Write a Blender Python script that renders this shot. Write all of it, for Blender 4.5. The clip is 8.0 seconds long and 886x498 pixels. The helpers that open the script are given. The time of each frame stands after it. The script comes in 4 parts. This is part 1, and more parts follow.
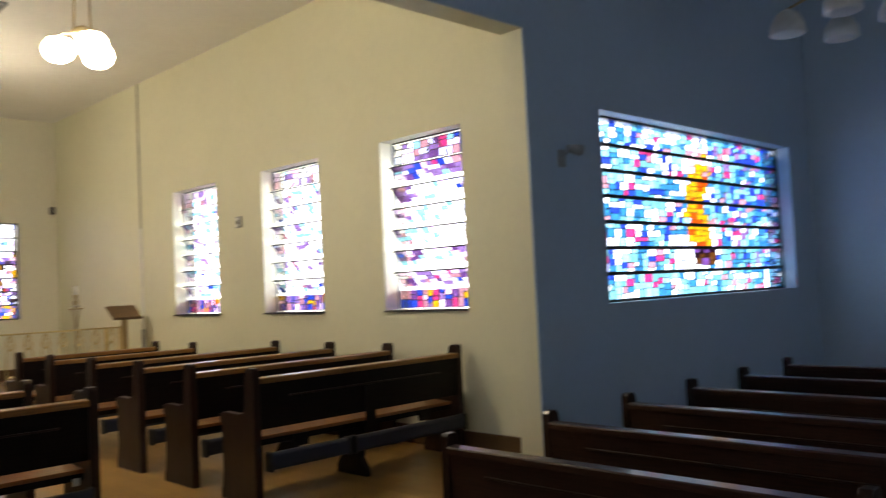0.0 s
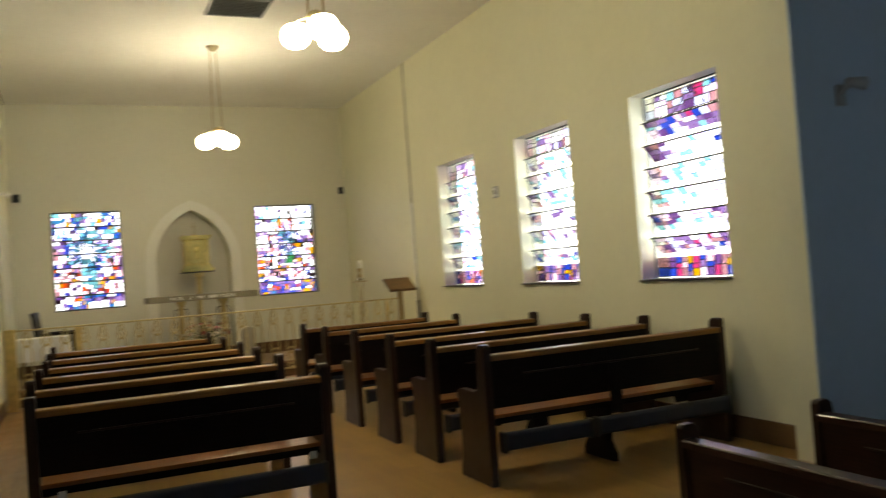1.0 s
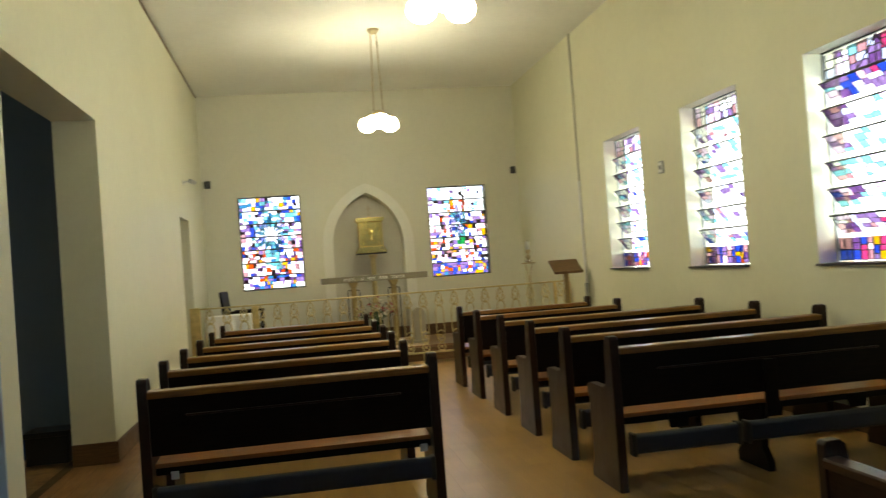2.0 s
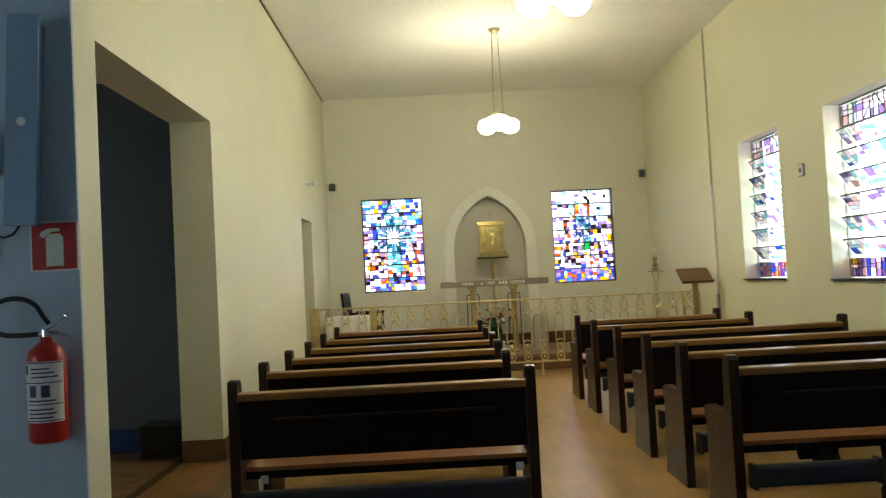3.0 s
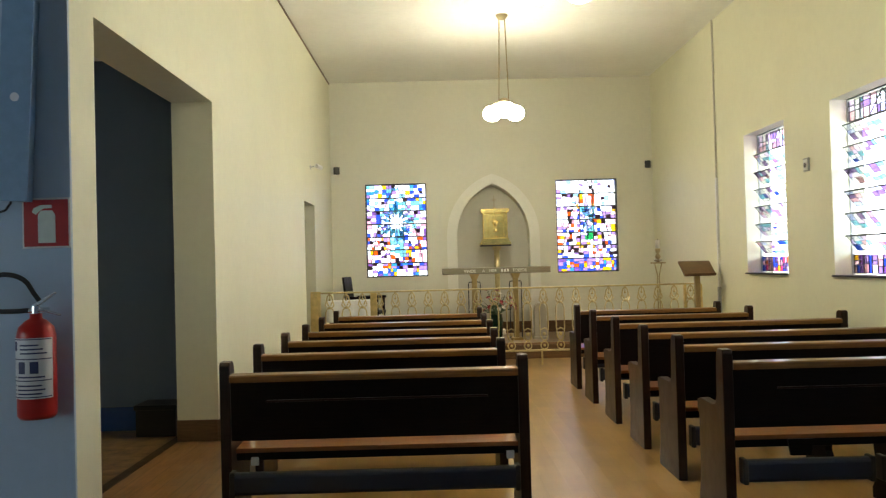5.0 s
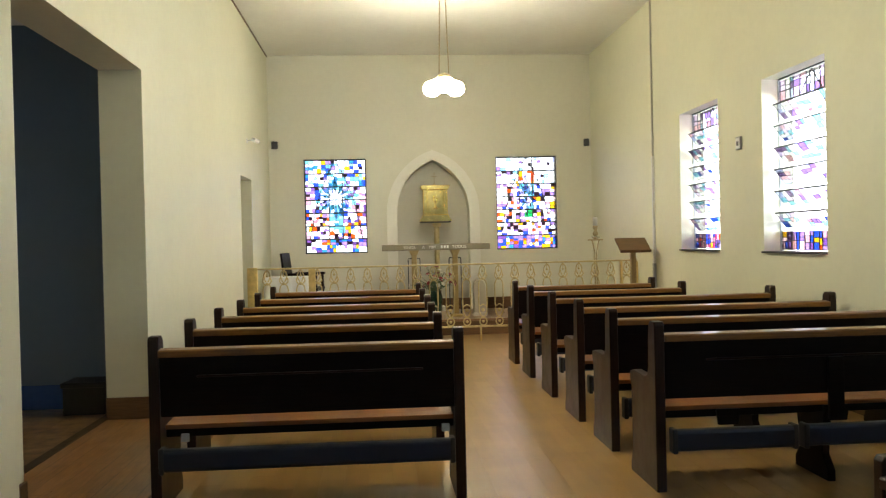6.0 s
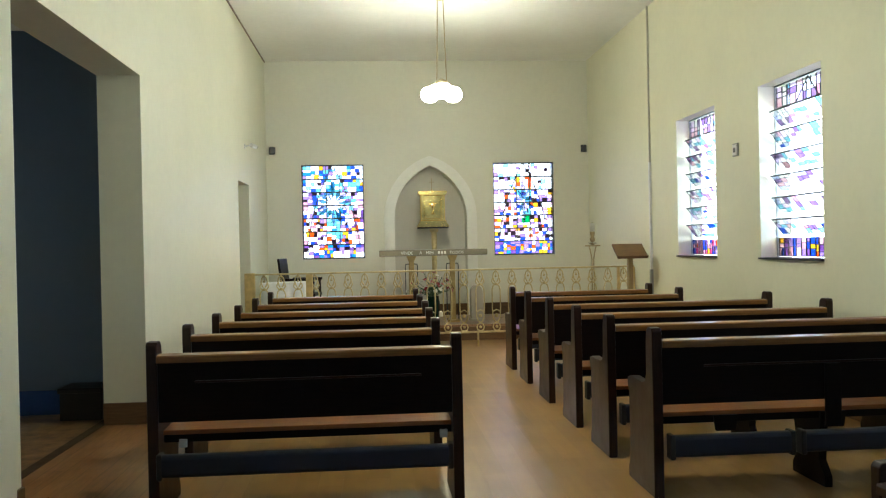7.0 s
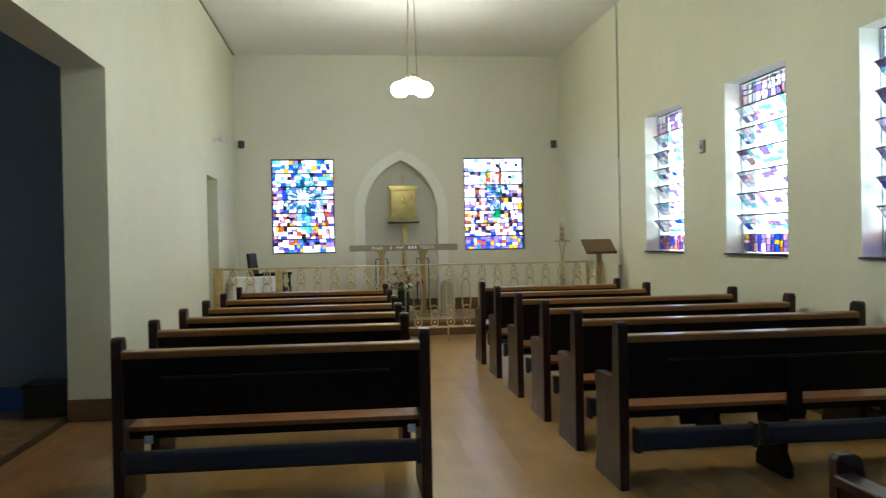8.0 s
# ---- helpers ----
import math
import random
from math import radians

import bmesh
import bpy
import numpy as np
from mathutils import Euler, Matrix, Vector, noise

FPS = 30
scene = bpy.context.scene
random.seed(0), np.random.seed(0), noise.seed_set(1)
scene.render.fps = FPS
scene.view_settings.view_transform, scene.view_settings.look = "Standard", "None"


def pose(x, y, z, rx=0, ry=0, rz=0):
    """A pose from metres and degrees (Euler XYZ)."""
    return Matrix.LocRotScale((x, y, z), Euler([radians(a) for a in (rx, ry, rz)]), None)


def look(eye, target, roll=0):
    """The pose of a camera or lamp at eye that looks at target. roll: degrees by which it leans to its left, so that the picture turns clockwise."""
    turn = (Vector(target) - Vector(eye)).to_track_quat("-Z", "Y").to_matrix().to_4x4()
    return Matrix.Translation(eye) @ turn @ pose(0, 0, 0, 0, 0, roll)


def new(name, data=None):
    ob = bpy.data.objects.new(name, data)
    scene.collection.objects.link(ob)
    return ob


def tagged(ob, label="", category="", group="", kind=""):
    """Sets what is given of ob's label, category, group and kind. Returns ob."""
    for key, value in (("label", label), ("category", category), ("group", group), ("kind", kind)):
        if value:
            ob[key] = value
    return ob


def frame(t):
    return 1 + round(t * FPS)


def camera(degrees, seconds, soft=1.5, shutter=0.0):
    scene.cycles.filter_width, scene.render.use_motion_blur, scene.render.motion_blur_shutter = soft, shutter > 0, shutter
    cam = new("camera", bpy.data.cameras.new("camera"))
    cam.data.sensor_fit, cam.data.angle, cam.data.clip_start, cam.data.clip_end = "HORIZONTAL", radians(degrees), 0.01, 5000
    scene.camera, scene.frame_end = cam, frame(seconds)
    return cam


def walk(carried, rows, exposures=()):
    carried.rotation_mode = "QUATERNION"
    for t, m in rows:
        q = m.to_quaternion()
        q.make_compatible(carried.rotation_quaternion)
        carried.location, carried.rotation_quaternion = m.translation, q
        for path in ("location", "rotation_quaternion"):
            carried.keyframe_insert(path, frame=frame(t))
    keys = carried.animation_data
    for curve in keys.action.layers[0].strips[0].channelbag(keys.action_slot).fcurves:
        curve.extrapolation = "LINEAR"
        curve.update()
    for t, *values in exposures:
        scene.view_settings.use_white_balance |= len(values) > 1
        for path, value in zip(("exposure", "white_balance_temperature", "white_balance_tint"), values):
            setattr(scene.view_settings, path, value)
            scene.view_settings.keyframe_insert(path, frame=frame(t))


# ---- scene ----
cam = camera(56.3, 8.0, 1.2, 0.5)

PATH = [
    (0, (-1.812, -3.304, 1.411), (-0.406, -1.885, 1.502), -2.7),
    (0.2, (-1.69, -3.324, 1.424), (-0.399, -1.798, 1.497), -3.1),
    (0.4, (-1.592, -3.337, 1.433), (-0.446, -1.699, 1.507), -3.7),
    (0.5, (-1.54, -3.329, 1.445), (-0.439, -1.662, 1.521), -3.9),
    (1, (-1.195, -3.218, 1.428), (-0.378, -1.393, 1.478), -4.2),
    (1.5, (-0.845, -3.161, 1.42), (-0.332, -1.228, 1.458), -4.5),
    (2, (-0.58, -3.031, 1.416), (-0.231, -1.062, 1.453), -4.2),
    (2.2, (-0.537, -2.953, 1.408), (-0.273, -0.971, 1.453), -3.9),
    (3.5, (-0.295, -2.763, 1.418), (-0.318, -0.765, 1.488), -2.3),
    (4, (-0.289, -2.75, 1.415), (-0.317, -0.751, 1.466), -1.6),
    (5.3, (-0.303, -2.775, 1.413), (-0.255, -0.776, 1.433), -1.2),
    (5.5, (-0.275, -2.736, 1.388), (-0.196, -0.737, 1.388), -0.9),
    (6, (-0.268, -2.734, 1.383), (-0.115, -0.74, 1.362), -1.3),
    (6.5, (-0.272, -2.74, 1.385), (-0.1, -0.747, 1.377), -1.3),
    (7, (-0.277, -2.743, 1.386), (-0.116, -0.75, 1.378), -1.2),
    (7.5, (-0.281, -2.745, 1.386), (-0.091, -0.754, 1.377), -1.3),
    (7.8, (-0.283, -2.757, 1.391), (-0.082, -0.767, 1.375), -1.1),
    (8, (-0.26, -2.752, 1.389), (-0.031, -0.766, 1.367), -1.1),
]
walk(cam, [(t, look(eye, target, roll)) for t, eye, target, roll in PATH],
     [(0, -0.54, 7200, 14), (0.5, -0.85, 7500, 11), (1.0, -0.82, 7900, 4), (1.5, -0.64, 8400, -6), (2.0, -0.62, 7500, -3), (3.5, -0.36, 7050, -2), (4.0, -0.30, 7050, -2),
      (5.5, -0.17, 6800, 5), (6.5, -0.15, 6500, 3), (7.0, -0.22, 5950, 0), (7.5, -0.27, 5750, -2), (8.0, -0.52, 5650, 1)])

# ---- world, sun, lamps ----
world = bpy.data.worlds.new("sky")
scene.world = world
world.use_nodes = True
wn = world.node_tree
sky = wn.nodes.new("ShaderNodeTexSky")
sky.sky_type = 'NISHITA'
sky.sun_disc = False
sky.sun_elevation = radians(42)
sky.sun_rotation = radians(75)
wn.links.new(sky.outputs[0], wn.nodes["Background"].inputs[0])
wn.nodes["Background"].inputs[1].default_value = 0.12

sun_data = bpy.data.lights.new("sun", 'SUN')
sun_data.energy = 0.7
sun_data.angle = radians(10)
sun_data.color = (1.0, 0.95, 0.86)
sun = new("sun", sun_data)
sun.matrix_world = look((20, 3.0, 18), (0, 0, 0))


# ---- materials ----
def nodes(name, rough=0.6, metal=0.0):
    m = bpy.data.materials.new(name)
    m.use_nodes = True
    nt = m.node_tree
    b = nt.nodes["Principled BSDF"]
    b.inputs["Roughness"].default_value = rough
    b.inputs["Metallic"].default_value = metal
    return m, nt, b


def rgb(c):
    return (c[0], c[1], c[2], 1)


def noise_tex(nt, scale, detail=4, stretch=None, rough=0.6):
    co = nt.nodes.new("ShaderNodeTexCoord")
    src = co.outputs["Object"]
    if stretch:
        mp = nt.nodes.new("ShaderNodeMapping")
        mp.inputs["Scale"].default_value = stretch
        nt.links.new(src, mp.inputs[0])
        src = mp.outputs[0]
    n = nt.nodes.new("ShaderNodeTexNoise")
    n.inputs["Scale"].default_value = scale
    n.inputs["Detail"].default_value = detail
    n.inputs["Roughness"].default_value = rough
    nt.links.new(src, n.inputs["Vector"])
    return n.outputs["Fac"]


def ramp(nt, fac, stops):
    r = nt.nodes.new("ShaderNodeValToRGB")
    el = r.color_ramp.elements
    while len(el) < len(stops):
        el.new(0.5)
    for e, (p, c) in zip(el, stops):
        e.position, e.color = p, rgb(c)
    nt.links.new(fac, r.inputs[0])
    return r.outputs[0]


def mixc(nt, a, b, fac, mode='MIX'):
    x = nt.nodes.new("ShaderNodeMix")
    x.data_type, x.blend_type = 'RGBA', mode
    for k, v in ((0, fac), (6, a), (7, b)):
        if isinstance(v, bpy.types.NodeSocket):
            nt.links.new(v, x.inputs[k])
        else:
            x.inputs[k].default_value = rgb(v) if k else v
    return x.outputs[2]


def bump(nt, b, fac, strength, dist=0.01):
    n = nt.nodes.new("ShaderNodeBump")
    n.inputs["Strength"].default_value = strength
    n.inputs["Distance"].default_value = dist
    nt.links.new(fac, n.inputs["Height"])
    nt.links.new(n.outputs[0], b.inputs["Normal"])


def paint(name, c, rough=0.5, var=0.03, tex=0.06):
    m, nt, b = nodes(name, rough)
    big = ramp(nt, noise_tex(nt, 1.3, 5), [(0.3, [k * (1 - var) for k in c]), (0.7, [min(1, k * (1 + var * 0.6)) for k in c])])
    sm = ramp(nt, noise_tex(nt, 14, 3), [(0.35, [0.975] * 3), (0.6, [1.0] * 3)])
    nt.links.new(mixc(nt, big, sm, 1.0, 'MULTIPLY'), b.inputs["Base Color"])
    bump(nt, b, noise_tex(nt, 120, 4), tex, 0.004)
    return m


def wood(name, dark, light, rough=0.35, stretch=(2, 30, 30), scale=3.0, coat=0.0, spec=0.35):
    m, nt, b = nodes(name, rough)
    g = noise_tex(nt, scale, 8, stretch, 0.65)
    col = ramp(nt, g, [(0.3, dark), (0.7, light)])
    blot = ramp(nt, noise_tex(nt, 2.2, 3), [(0.3, [0.72] * 3), (0.7, [1.0] * 3)])
    nt.links.new(mixc(nt, col, blot, 1.0, 'MULTIPLY'), b.inputs["Base Color"])
    rr = nt.nodes.new("ShaderNodeMapRange")
    rr.inputs["To Min"].default_value, rr.inputs["To Max"].default_value = rough * 0.75, rough * 1.4
    nt.links.new(noise_tex(nt, 9, 4), rr.inputs["Value"])
    nt.links.new(rr.outputs[0], b.inputs["Roughness"])
    b.inputs["Coat Weight"].default_value = coat
    b.inputs["Specular IOR Level"].default_value = spec
    b.inputs["Coat Roughness"].default_value = 0.07
    bump(nt, b, g, 0.12, 0.004)
    return m


def metal(name, c, rough=0.3):
    m, nt, b = nodes(name, rough, 1.0)
    nt.links.new(ramp(nt, noise_tex(nt, 12, 5), [(0.3, [k * 0.7 for k in c]), (0.65, c)]), b.inputs["Base Color"])
    bump(nt, b, noise_tex(nt, 60, 3), 0.08, 0.003)
    return m


def plain(name, c, rough=0.5, var=0.12):
    m, nt, b = nodes(name, rough)
    nt.links.new(ramp(nt, noise_tex(nt, 20, 4), [(0.3, [k * (1 - var) for k in c]), (0.7, c)]), b.inputs["Base Color"])
    return m


def glow(name, c, s):
    m, nt, b = nodes(name)
    b.inputs["Base Color"].default_value = rgb(c)
    b.inputs["Emission Color"].default_value = rgb(c)
    b.inputs["Emission Strength"].default_value = s
    return m


def glass_tint(name, c):
    """Coloured church glass: lets tinted light through, with a little gloss."""
    m = bpy.data.materials.new(name)
    m.use_nodes = True
    nt = m.node_tree
    nt.nodes.remove(nt.nodes["Principled BSDF"])
    tr, gl, mx = (nt.nodes.new("ShaderNode" + k) for k in ("BsdfTransparent", "BsdfGlossy", "MixShader"))
    streak = ramp(nt, noise_tex(nt, 9, 4), [(0.25, [k ** 0.62 * 0.85 for k in c]), (0.75, [k ** 0.62 for k in c])])
    nt.links.new(streak, tr.inputs[0])
    gl.inputs["Roughness"].default_value = 0.15
    mx.inputs[0].default_value = 0.05
    nt.links.new(tr.outputs[0], mx.inputs[1])
    nt.links.new(gl.outputs[0], mx.inputs[2])
    nt.links.new(mx.outputs[0], nt.nodes["Material Output"].inputs[0])
    return m


CREAM = paint("cream_paint", (0.77, 0.755, 0.58))
BACKCREAM = paint("pale_cream_paint", (0.76, 0.745, 0.64))
CEIL = paint("ceiling_paint", (0.89, 0.885, 0.84), 0.7)
BLUE = paint("blue_paint", (0.40, 0.52, 0.65))
# passage wall blue, darkened so the colour carries the passage's dimness
DIMBLUE = paint("dimmed_blue_paint", (0.16, 0.21, 0.27))
STONE = paint("white_plaster", (0.86, 0.85, 0.79), 0.6)
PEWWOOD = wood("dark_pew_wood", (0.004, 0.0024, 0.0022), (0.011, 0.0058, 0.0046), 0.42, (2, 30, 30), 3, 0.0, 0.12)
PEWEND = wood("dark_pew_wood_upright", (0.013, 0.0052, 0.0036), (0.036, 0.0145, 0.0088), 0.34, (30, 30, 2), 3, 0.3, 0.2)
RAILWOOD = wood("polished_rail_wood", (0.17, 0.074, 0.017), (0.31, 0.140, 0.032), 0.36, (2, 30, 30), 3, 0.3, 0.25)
# reddish nave pew woods; the nave's dimness is part of their colour
NAVERAIL = wood("dimmed_red_rail_wood", (0.022, 0.007, 0.004), (0.052, 0.017, 0.009), 0.36, (2, 30, 30), 3, 0.3, 0.25)
NAVEBACK = wood("dimmed_red_back_wood", (0.016, 0.0052, 0.003), (0.042, 0.014, 0.008), 0.42, (2, 30, 30), 3, 0.0, 0.25)
SEATWOOD = wood("worn_brown_seat_wood", (0.23, 0.082, 0.022), (0.42, 0.165, 0.044), 0.34, (2, 30, 30), 3, 0.6)
VINYL = plain("dark_blue_vinyl", (0.006, 0.012, 0.030), 0.42)
DARKSTRIP = wood("dark_threshold_wood", (0.025, 0.013, 0.007), (0.06, 0.032, 0.016), 0.4, (30, 2, 30))
BASE = wood("brown_skirting", (0.10, 0.055, 0.025), (0.20, 0.11, 0.05), 0.4)
BRASS = metal("brass", (0.82, 0.64, 0.30), 0.4)
PALEBRASS = metal("dull_pale_brass", (0.72, 0.61, 0.35), 0.55)
GOLD = metal("gold", (1.0, 0.78, 0.29), 0.16)
CHROME = metal("chrome", (0.75, 0.75, 0.76), 0.2)
LEAD = plain("lead_came", (0.03, 0.03, 0.035), 0.5)
WHITE = plain("white_enamel", (0.8, 0.8, 0.78), 0.4)
BLACK = plain("black_plastic", (0.015, 0.015, 0.017), 0.4)
RED = plain("red_enamel", (0.42, 0.012, 0.010), 0.3)
REDSIGN = plain("red_sign", (0.42, 0.012, 0.015), 0.4)
LINEN = plain("white_linen", (0.82, 0.82, 0.82), 0.9, 0.06)
GREY = plain("grey_plastic", (0.35, 0.36, 0.37), 0.5)
SLAB = paint("altar_stone", (0.22, 0.19, 0.13), 0.5, 0.15)
NAVE_GLOW = glow("bright_sky_nave", (0.88, 0.95, 1.0), 15.0)
# glow of the added fill panels that brighten nave, pier and passage
FILL_GLOW = glow("dim_fill_glow", (0.88, 0.94, 1.0), 2.8)
SKY_GLOW = glow("bright_sky", (0.93, 0.96, 1.0), 8.0)
END_GLOW = glow("bright_sky_end", (0.90, 0.94, 1.0), 11.5)
BULB_FAR = glow("lit_glass_bright", (1.0, 0.92, 0.74), 110.0)
BULB = glow("lit_glass", (1.0, 0.92, 0.72), 90.0)
ROD = metal("lamp_rod", (0.55, 0.45, 0.28), 0.4)


# ---- mesh helpers ----
def box(bm, x0, x1, y0, y1, z0, z1):
    vs = [bm.verts.new((x, y, z)) for x in (x0, x1) for y in (y0, y1) for z in (z0, z1)]
    for f in ((0, 1, 3, 2), (4, 6, 7, 5), (0, 4, 5, 1), (2, 3, 7, 6), (0, 2, 6, 4), (1, 5, 7, 3)):
        bm.faces.new([vs[i] for i in f])
    return vs


def bbox(x0, x1, y0, y1, z0, z1, bev=0.0, seg=2):
    bm = bmesh.new()
    box(bm, x0, x1, y0, y1, z0, z1)
    if bev:
        bmesh.ops.bevel(bm, geom=bm.edges[:], offset=bev, segments=seg, affect='EDGES', profile=0.5)
    return bm


def cyl(bm, p, q, r, r2=None, n=12):
    p, q = Vector(p), Vector(q)
    d = q - p
    m = Matrix.Translation((p + q) / 2) @ d.to_track_quat('Z', 'Y').to_matrix().to_4x4()
    bmesh.ops.create_cone(bm, cap_ends=True, segments=n, radius1=r, radius2=r if r2 is None else r2, depth=d.length, matrix=m)


def lathe(profile, n=20, at=(0, 0, 0)):
    bm = bmesh.new()
    rings = []
    for r, z in profile:
        rings.append([bm.verts.new((at[0] + r * math.cos(2 * math.pi * i / n), at[1] + r * math.sin(2 * math.pi * i / n), at[2] + z)) for i in range(n)])
    for a, b in zip(rings, rings[1:]):
        for i in range(n):
            bm.faces.new((a[i], a[(i + 1) % n], b[(i + 1) % n], b[i]))
    bm.faces.new(rings[0][::-1])
    bm.faces.new(rings[-1])
    return bm


def prism(pts, axis, a0, a1, bev=0.0):
    """Outline in the two other axes, pushed along one axis from a0 to a1."""
    bm = bmesh.new()

    def at(p, a):
        return {"x": (a, p[0], p[1]), "y": (p[0], a, p[1]), "z": (p[0], p[1], a)}[axis]
    lo = [bm.verts.new(at(p, a0)) for p in pts]
    hi = [bm.verts.new(at(p, a1)) for p in pts]
    n = len(pts)
    bm.faces.new(lo)
    bm.faces.new(hi[::-1])
    for i in range(n):
        bm.faces.new((lo[i], hi[i], hi[(i + 1) % n], lo[(i + 1) % n]))
    bmesh.ops.recalc_face_normals(bm, faces=bm.faces[:])
    if bev:
        bmesh.ops.bevel(bm, geom=bm.edges[:], offset=bev, segments=2, affect='EDGES', profile=0.5)
    return bm


def tube(bm, pts, r, n=8):
    """A round bar along a line of points."""
    rings = []
    for i, p in enumerate(pts):
        p = Vector(p)
        d = Vector(pts[min(i + 1, len(pts) - 1)]) - Vector(pts[max(i - 1, 0)])
        q = d.to_track_quat('Z', 'Y')
        rings.append([bm.verts.new(p + q @ Vector((r * math.cos(2 * math.pi * k / n), r * math.sin(2 * math.pi * k / n), 0))) for k in range(n)])
    for a, b in zip(rings, rings[1:]):
        best = min(range(n), key=lambda s: sum((a[k].co - b[(k + s) % n].co).length for k in range(n)))
        for k in range(n):
            bm.faces.new((a[k], a[(k + 1) % n], b[(k + 1 + best) % n], b[(k + best) % n]))
    bm.faces.new(rings[0][::-1])
    bm.faces.new(rings[-1])


def mesh_of(bm, name, material, smooth=False):
    bmesh.ops.recalc_face_normals(bm, faces=bm.faces[:])
    me = bpy.data.meshes.new(name)
    bm.to_mesh(me)
    bm.free()
    for mt in (material if isinstance(material, (list, tuple)) else [material]):
        me.materials.append(mt)
    if smooth:
        me.polygons.foreach_set("use_smooth", [True] * len(me.polygons))
    return me


def part(name, bm, material, parent=None, label="", smooth=False):
    ob = new(name, mesh_of(bm, name, material, smooth))
    if parent:
        ob.parent = parent
    return tagged(ob, label)


def thing(name, label, category, at=(0, 0, 0), group="", kind="", turn=0):
    ob = new(name)
    ob.matrix_world = pose(*at, 0, 0, turn)
    return tagged(ob, label, category, group, kind)


def setting(name, bm, material, label, category):
    return tagged(part(name, bm, material), label, category, "", "structure")


# ---- plan ----
XL, XR, YB, ZC = -2.04, 3.325, 11.0, 4.46      # chapel: side walls, end wall, ceiling
YF, YP = 0.70, 0.92                            # face and back of the wall between nave and chapel
PL, PR = -1.825, 3.125                          # piers of the wide opening
ZH = 3.38                                      # underside of its header
ZN = -0.34                                     # nave floor
W0, W1, W1S = 1.205, 2.76, 2.815                           # sill and head of the windows
RIGHT_WINS = [(1.60, 2.68), (3.665, 4.765), (5.77, 6.89)]
BACK_WINS = [(-1.48, -0.46), (1.70, 2.73)]
BLUE_WIN = (4.09, 7.95)
NX, NY = 8.55, -6.0                             # nave end wall and back wall
NXL = -6.0
YPW = 4.23                                     # far wall of the side passage
ZD = 0.08                                      # raised floor along the passage side


def wall_with_holes(name, material, label, along, a0, a1, z0, z1, t0, t1, holes):
    """A wall along x or y from a0 to a1, t0 to t1 thick, with openings (a, b, z, z) cut right through."""
    cut_a = sorted({a0, a1, *(h[0] for h in holes), *(h[1] for h in holes)})
    cut_z = sorted({z0, z1, *(h[2] for h in holes), *(h[3] for h in holes)})
    na, nz = len(cut_a) - 1, len(cut_z) - 1

    def solid(i, k):
        if not (0 <= i < na and 0 <= k < nz):
            return False
        ca, cz = (cut_a[i] + cut_a[i + 1]) / 2, (cut_z[k] + cut_z[k + 1]) / 2
        return not any(h[0] < ca < h[1] and h[2] < cz < h[3] for h in holes)

    bm, made = bmesh.new(), {}

    def vert(i, k, t):
        if (i, k, t) not in made:
            a, z, d = cut_a[i], cut_z[k], (t0, t1)[t]
            made[i, k, t] = bm.verts.new((a, d, z) if along == "x" else (d, a, z))
        return made[i, k, t]
    for i in range(na):
        for k in range(nz):
            if not solid(i, k):
                continue
            for t in (0, 1):
                bm.faces.new([vert(*c, t) for c in ((i, k), (i + 1, k), (i + 1, k + 1), (i, k + 1))])
            for di, dk, p, q in ((-1, 0, (i, k), (i, k + 1)), (1, 0, (i + 1, k), (i + 1, k + 1)), (0, -1, (i, k), (i + 1, k)), (0, 1, (i, k + 1), (i + 1, k + 1))):
                if not solid(i + di, k + dk):
                    bm.faces.new([vert(*p, 0), vert(*q, 0), vert(*q, 1), vert(*p, 1)])
    return setting(name, bm, material, label, "wall")


TH = 0.32
NCX, NA, NZS, NZT = 0.637, 0.60, 1.85, 2.73    # altar niche: centre, half span, spring and top
wall_with_holes("wall_end", BACKCREAM, "pale cream painted end wall behind the altar", "x", XL - TH, XR + TH, ZN, ZC + 0.2, YB, YB + 0.3,
                [(a, b, W0, W1) for a, b in BACK_WINS] + [(NCX - NA, NCX + NA, 0.23, NZT)])
wall_with_holes("wall_window_side", CREAM, "cream painted wall with three tall windows", "y", YP, YB, ZN, ZC + 0.2, XR, XR + 0.3,
                [(a, b, W0, W1S) for a, b in RIGHT_WINS])
wall_with_holes("wall_door_side", CREAM, "cream painted wall with a wide passage and a small door", "y", YP, YB, ZN, ZC + 0.2, XL - TH, XL,
                [(1.48, 3.72, -0.1, 2.73), (8.16, 9.07, -0.1, 2.29)])
setting("ceiling", bbox(XL - TH, XR + 0.3, YP, YB + 0.3, ZC, ZC + 0.18), CEIL, "plain pale ceiling of the chapel", "ceiling")

# wall between nave and chapel: two piers and the header, nave side painted blue
setting("pier_door_side", bbox(NXL, PL, YF + 0.004, YP, ZN, ZH), CREAM, "cream painted pier of the wide opening", "pier")
setting("pier_window_side", bbox(PR, XR + 0.3, YF + 0.004, YP, ZN, ZH), CREAM, "cream painted pier of the wide opening", "pier")
setting("header", bbox(NXL, XR + 0.3, YF + 0.004, YP, ZH, 5.4), CREAM, "painted header over the wide opening", "wall")
setting("wall_nave_face_door_side", bbox(NXL, PL, YF - 0.012, YF + 0.004, ZN, 5.4), BLUE, "blue-grey painted nave wall beside the opening", "wall")
bmf = bmesh.new()
box(bmf, PL, PR, YF - 0.012, YF + 0.004, ZH, 5.4)
setting("wall_nave_face_over_opening", bmf, BLUE, "blue painted wall above the opening", "wall")
